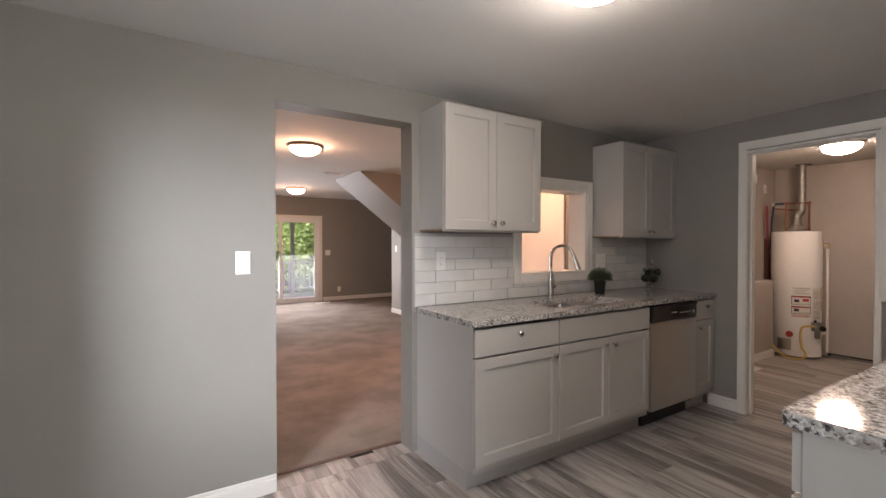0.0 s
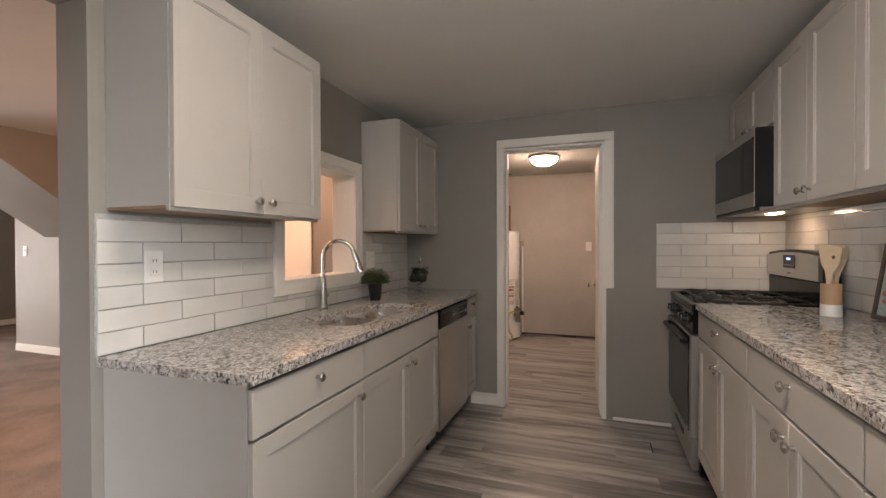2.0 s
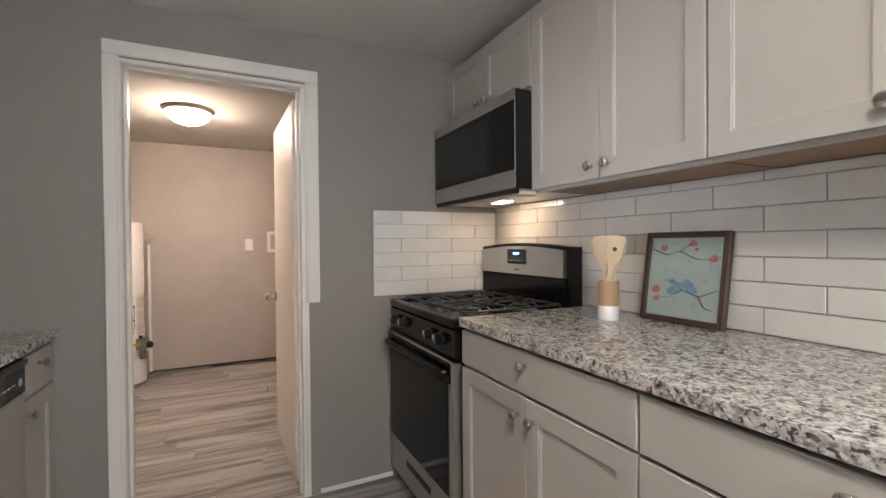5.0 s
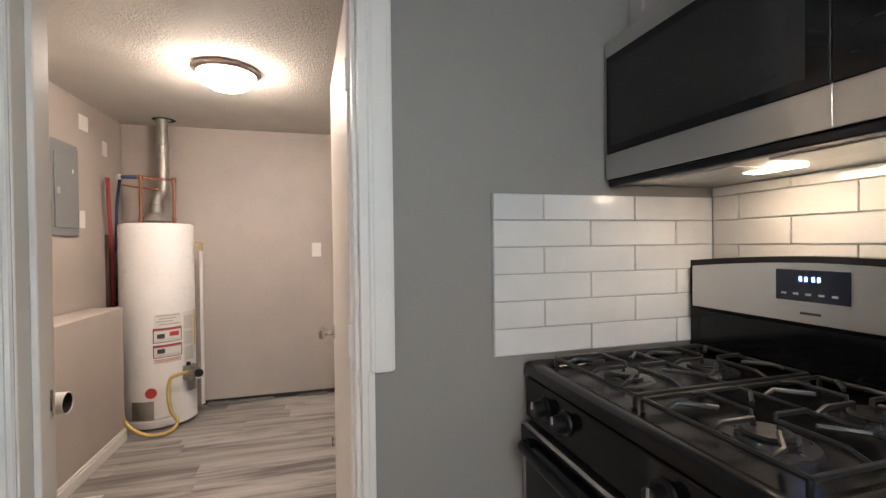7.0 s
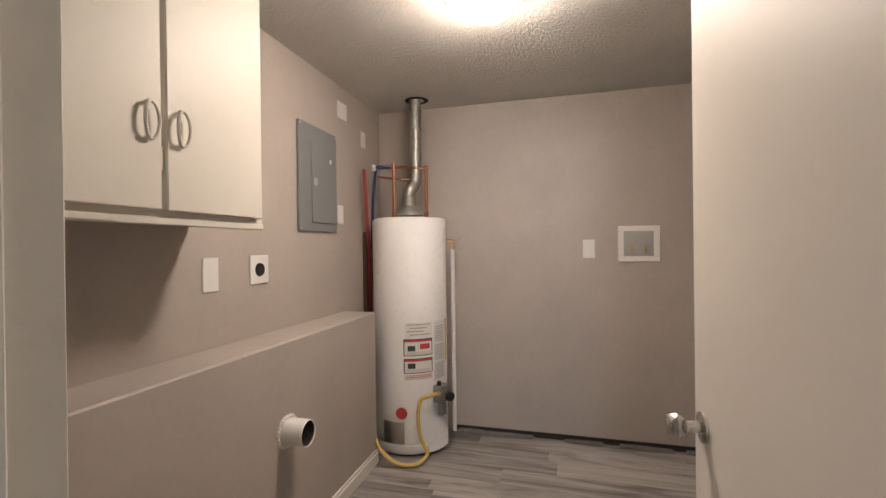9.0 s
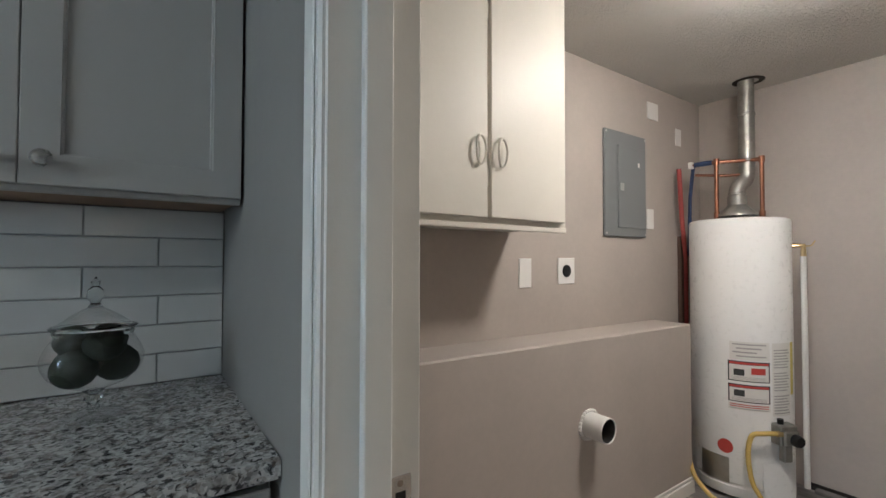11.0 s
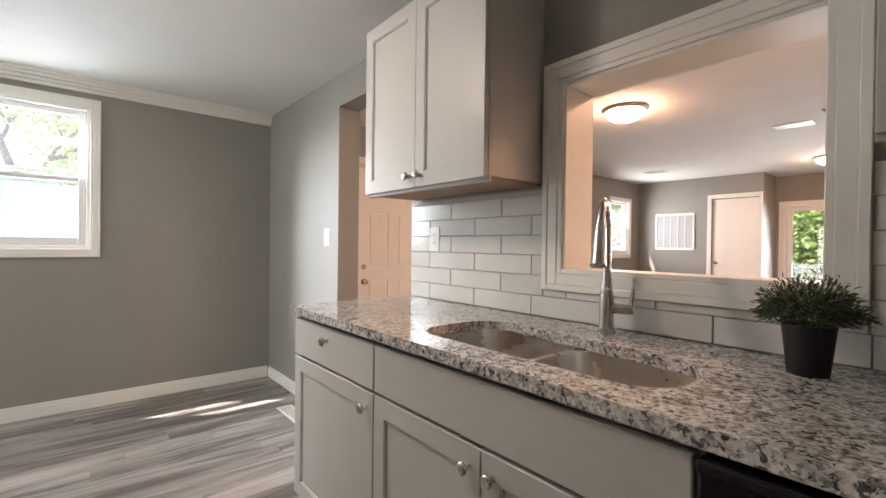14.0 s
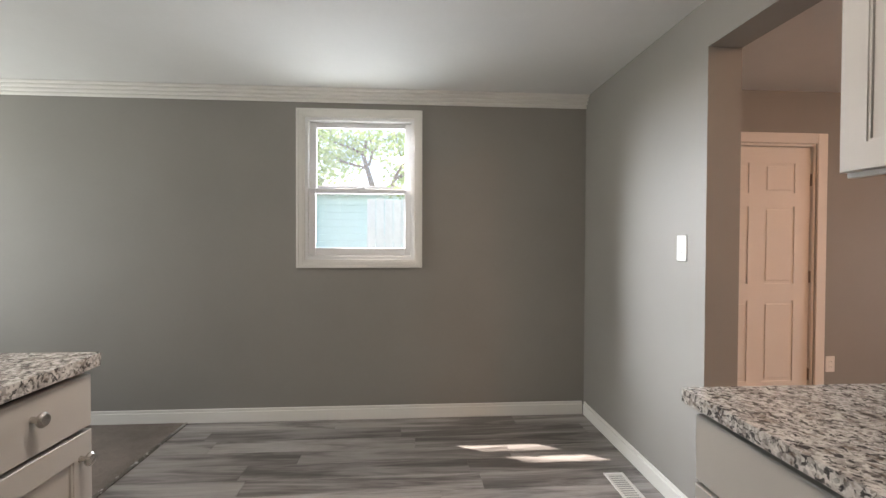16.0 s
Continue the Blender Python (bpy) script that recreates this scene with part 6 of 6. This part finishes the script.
for x, y, h, s in ((0.5, 17.5, 8.0, 21), (4.5, 18.5, 9.0, 22), (8.0, 19.5, 8.5, 23), (2.6, 23.0, 10.0, 24), (-4.5, 12.5, 7.0, 25)):
    tree(pose(x, y, -0.55, 0, 0, s * 40), h, s, 9000, 1.4, 0.14)

for x, y, h, s in ((1.2, 17.0, 4.0, 31), (3.4, 17.6, 3.6, 32), (5.6, 17.4, 4.2, 33)):
    tree(pose(x, y, -0.9, 0, 0, s * 40), h, s, 9000, 2.0, 0.17)

fence = thing("board_fence", "pale weathered board fence beyond the kitchen window", "fence", pose(-5.0, 0.80, -0.55))
n_board = 44
for k in range(n_board):
    part("board", boxes((0, 0.02, 0.148 * k, 0.148 * k + 0.140, 0.0, 2.52 + 0.012 * math.sin(k * 1.7)), b=0.004), fence_wood, fence)
for z in (0.5, 1.8):
    part("rail", boxes((-0.05, -0.001, 0, 0.148 * n_board, z, z + 0.09), b=0.004), fence_wood, fence)
shed = thing("neighbour_house", "teal clapboard house wall beyond the fence", "house", pose(-6.6, -5.0, -0.55))
part("wall", boxes((-3.0, 0.0, 0.0, 6.4, 0.0, 2.75)), teal_siding, shed)
for k in range(18):
    part("siding_board", boxes((0.001, 0.022, 0.0, 6.4, 0.15 * k, 0.15 * k + 0.143), b=0.006), teal_siding, shed)
part("roof", boxes((-3.2, 0.35, -0.2, 6.6, 2.76, 2.9), b=0.02), deck_wood, shed)

deck = thing("wooden_deck", "weathered wooden deck outside the sliding door", "deck", pose(0.0, 10.46, -0.14))
for k in range(20):
    part("deck_board", boxes((-0.8, 6.0, 0.145 * k, 0.145 * k + 0.138, 0.0, 0.03), b=0.004), deck_wood, deck)
for x in (-0.7, 3.28, 5.8):
    part("post", boxes((x, x + 0.10, 2.78, 2.88, -0.41, 2.13), b=0.005), deck_wood, deck)
part("top_rail", boxes((-0.8, 6.0, 2.76, 2.90, 0.90, 0.94), b=0.005), deck_wood, deck)
part("bottom_rail", boxes((-0.8, 6.0, 2.80, 2.86, 0.14, 0.19), b=0.005), deck_wood, deck)
for k in range(46):
    part("baluster", boxes((-0.70 + 0.145 * k, -0.665 + 0.145 * k, 2.81, 2.845, 0.191, 0.899)), deck_wood, deck)
part("beam", boxes((-0.8, 6.0, 2.76, 2.90, 2.131, 2.23), b=0.005), green_beam, deck)
for k in range(12):
    part("joist", boxes((-0.7 + 0.56 * k, -0.655 + 0.56 * k, 0.0, 2.95, 2.231, 2.36), b=0.004), green_beam, deck)
part("deck_roof", boxes((-0.9, 6.1, -0.01, 3.2, 2.361, 2.40)), green_beam, deck)

# ---- tiles ----
tile_cache = {}


def tile_mesh(l, h):
    key = (round(l, 3), round(h, 3))
    if key not in tile_cache:
        tile_cache[key] = mesh_of("tile", boxes((0, l, -0.0062, 0.0, 0, h), b=0.0016), tile_mat)
    return tile_cache[key]


def lay_tiles(parent, u0, u1, rows, phase, place, holes=(), length=0.305, joint=0.0030):
    """Rows of (z0, z1, shift) laid in running bond; place(u, z) gives a tile's pose; holes (u0, u1, z0, z1) are left bare."""
    for r, (z0, z1, shift) in enumerate(rows):
        u = u0 - ((u0 - phase - shift) % length)
        while u < u1 - 0.004:
            end = min(u + length, u1)
            end = u1 if u1 - end < 0.04 else end
            spans = [(max(u, u0), end)]
            for h0, h1, hz0, hz1 in holes:
                if z1 > hz0 + 0.004 and z0 < hz1 - 0.004:
                    spans = [s for a, b in spans for s in ((a, min(b, h0)), (max(a, h1), b))]
            for a, b in spans:
                if b - a > 0.012:
                    ob = new("tile", tile_mesh(b - a - joint, z1 - z0 - joint))
                    ob.parent = parent
                    ob.matrix_basis = place(a + joint / 2, b - joint / 2, z0 + joint / 2) @ pose(0, random.uniform(-0.0006, 0.0003), 0, random.uniform(-0.15, 0.15), 0, random.uniform(-0.1, 0.1))
            u = end if end == u1 else u + length


P = 0.0745
rows = [(0.9165 + P * k, 0.9165 + P * (k + 1), 0.1525 * (k % 2)) for k in range(6)]
lay_tiles(splash_north, 1.600, EAST - 0.0015, rows, 1.752, lambda a, b, z: pose(a, NORTH - 0.006, z), [(2.4152, 3.2718, 1.00, 1.9)])
lay_tiles(splash_north, 2.416, 3.271, [(0.9915, 1.0165, 0.1525)], 1.752, lambda a, b, z: pose(a, NORTH - 0.006, z))
Q = 0.0757
rows = [(max(0.9625, 0.967 + Q * k - (0.005 if k == 0 else 0)), 0.967 + Q * (k + 1), 0.1525 * ((k + 1) % 2)) for k in range(6)] + [(1.4212, 1.4515, 0.1525)]
lay_tiles(splash_south, 1.378, EAST - 0.010, rows, 1.50, lambda a, b, z: pose(b, SOUTH + 0.006, z, 0, 0, 180))
rows = [(0.968 + Q * k, min(0.968 + Q * (k + 1), 1.421), 0.152 * (k % 2)) for k in range(6)]
lay_tiles(splash_east, SOUTH + 0.015, 0.899, rows, 0.592, lambda a, b, z: pose(EAST - 0.006, b, z, 0, 0, -90))

# ---- floor planks ----
floor = solid("floor", boxes((-0.52, -0.50, 0.06, 0.08, -0.0039, -0.0035)), dark_gap, "grey wood-look vinyl plank floor, planks laid across the room", "floor", "structure")
plank_cache = {}


def plank_mesh(w, l):
    key = (round(w, 3), round(l, 2))
    if key not in plank_cache:
        plank_cache[key] = mesh_of("plank", boxes((0, w, 0, l, -0.004, 0.0), b=0.0012), plank_mat)
    return plank_cache[key]


def lay_planks(x0, x1, y0, y1, seed, w=0.152, length=1.22):
    rnd = random.Random(seed)
    x = x0
    while x < x1 - 0.01:
        ww = min(w, x1 - x)
        y = y0 - rnd.uniform(0.05, 0.95) * length
        while y < y1:
            a, b = max(y, y0), min(y + length, y1)
            if b - a > 0.03:
                ob = new("plank", plank_mesh(ww - 0.0008, b - a - 0.0008))
                ob.parent = floor
                ob.location = (x, a, 0)
            y += length
        x += w


lay_planks(WEST, 4.10, 0.056, NORTH, 1)
lay_planks(0.772, 1.583, NORTH, 2.972, 5)
lay_planks(4.10, UE, 0.32, UN, 2)
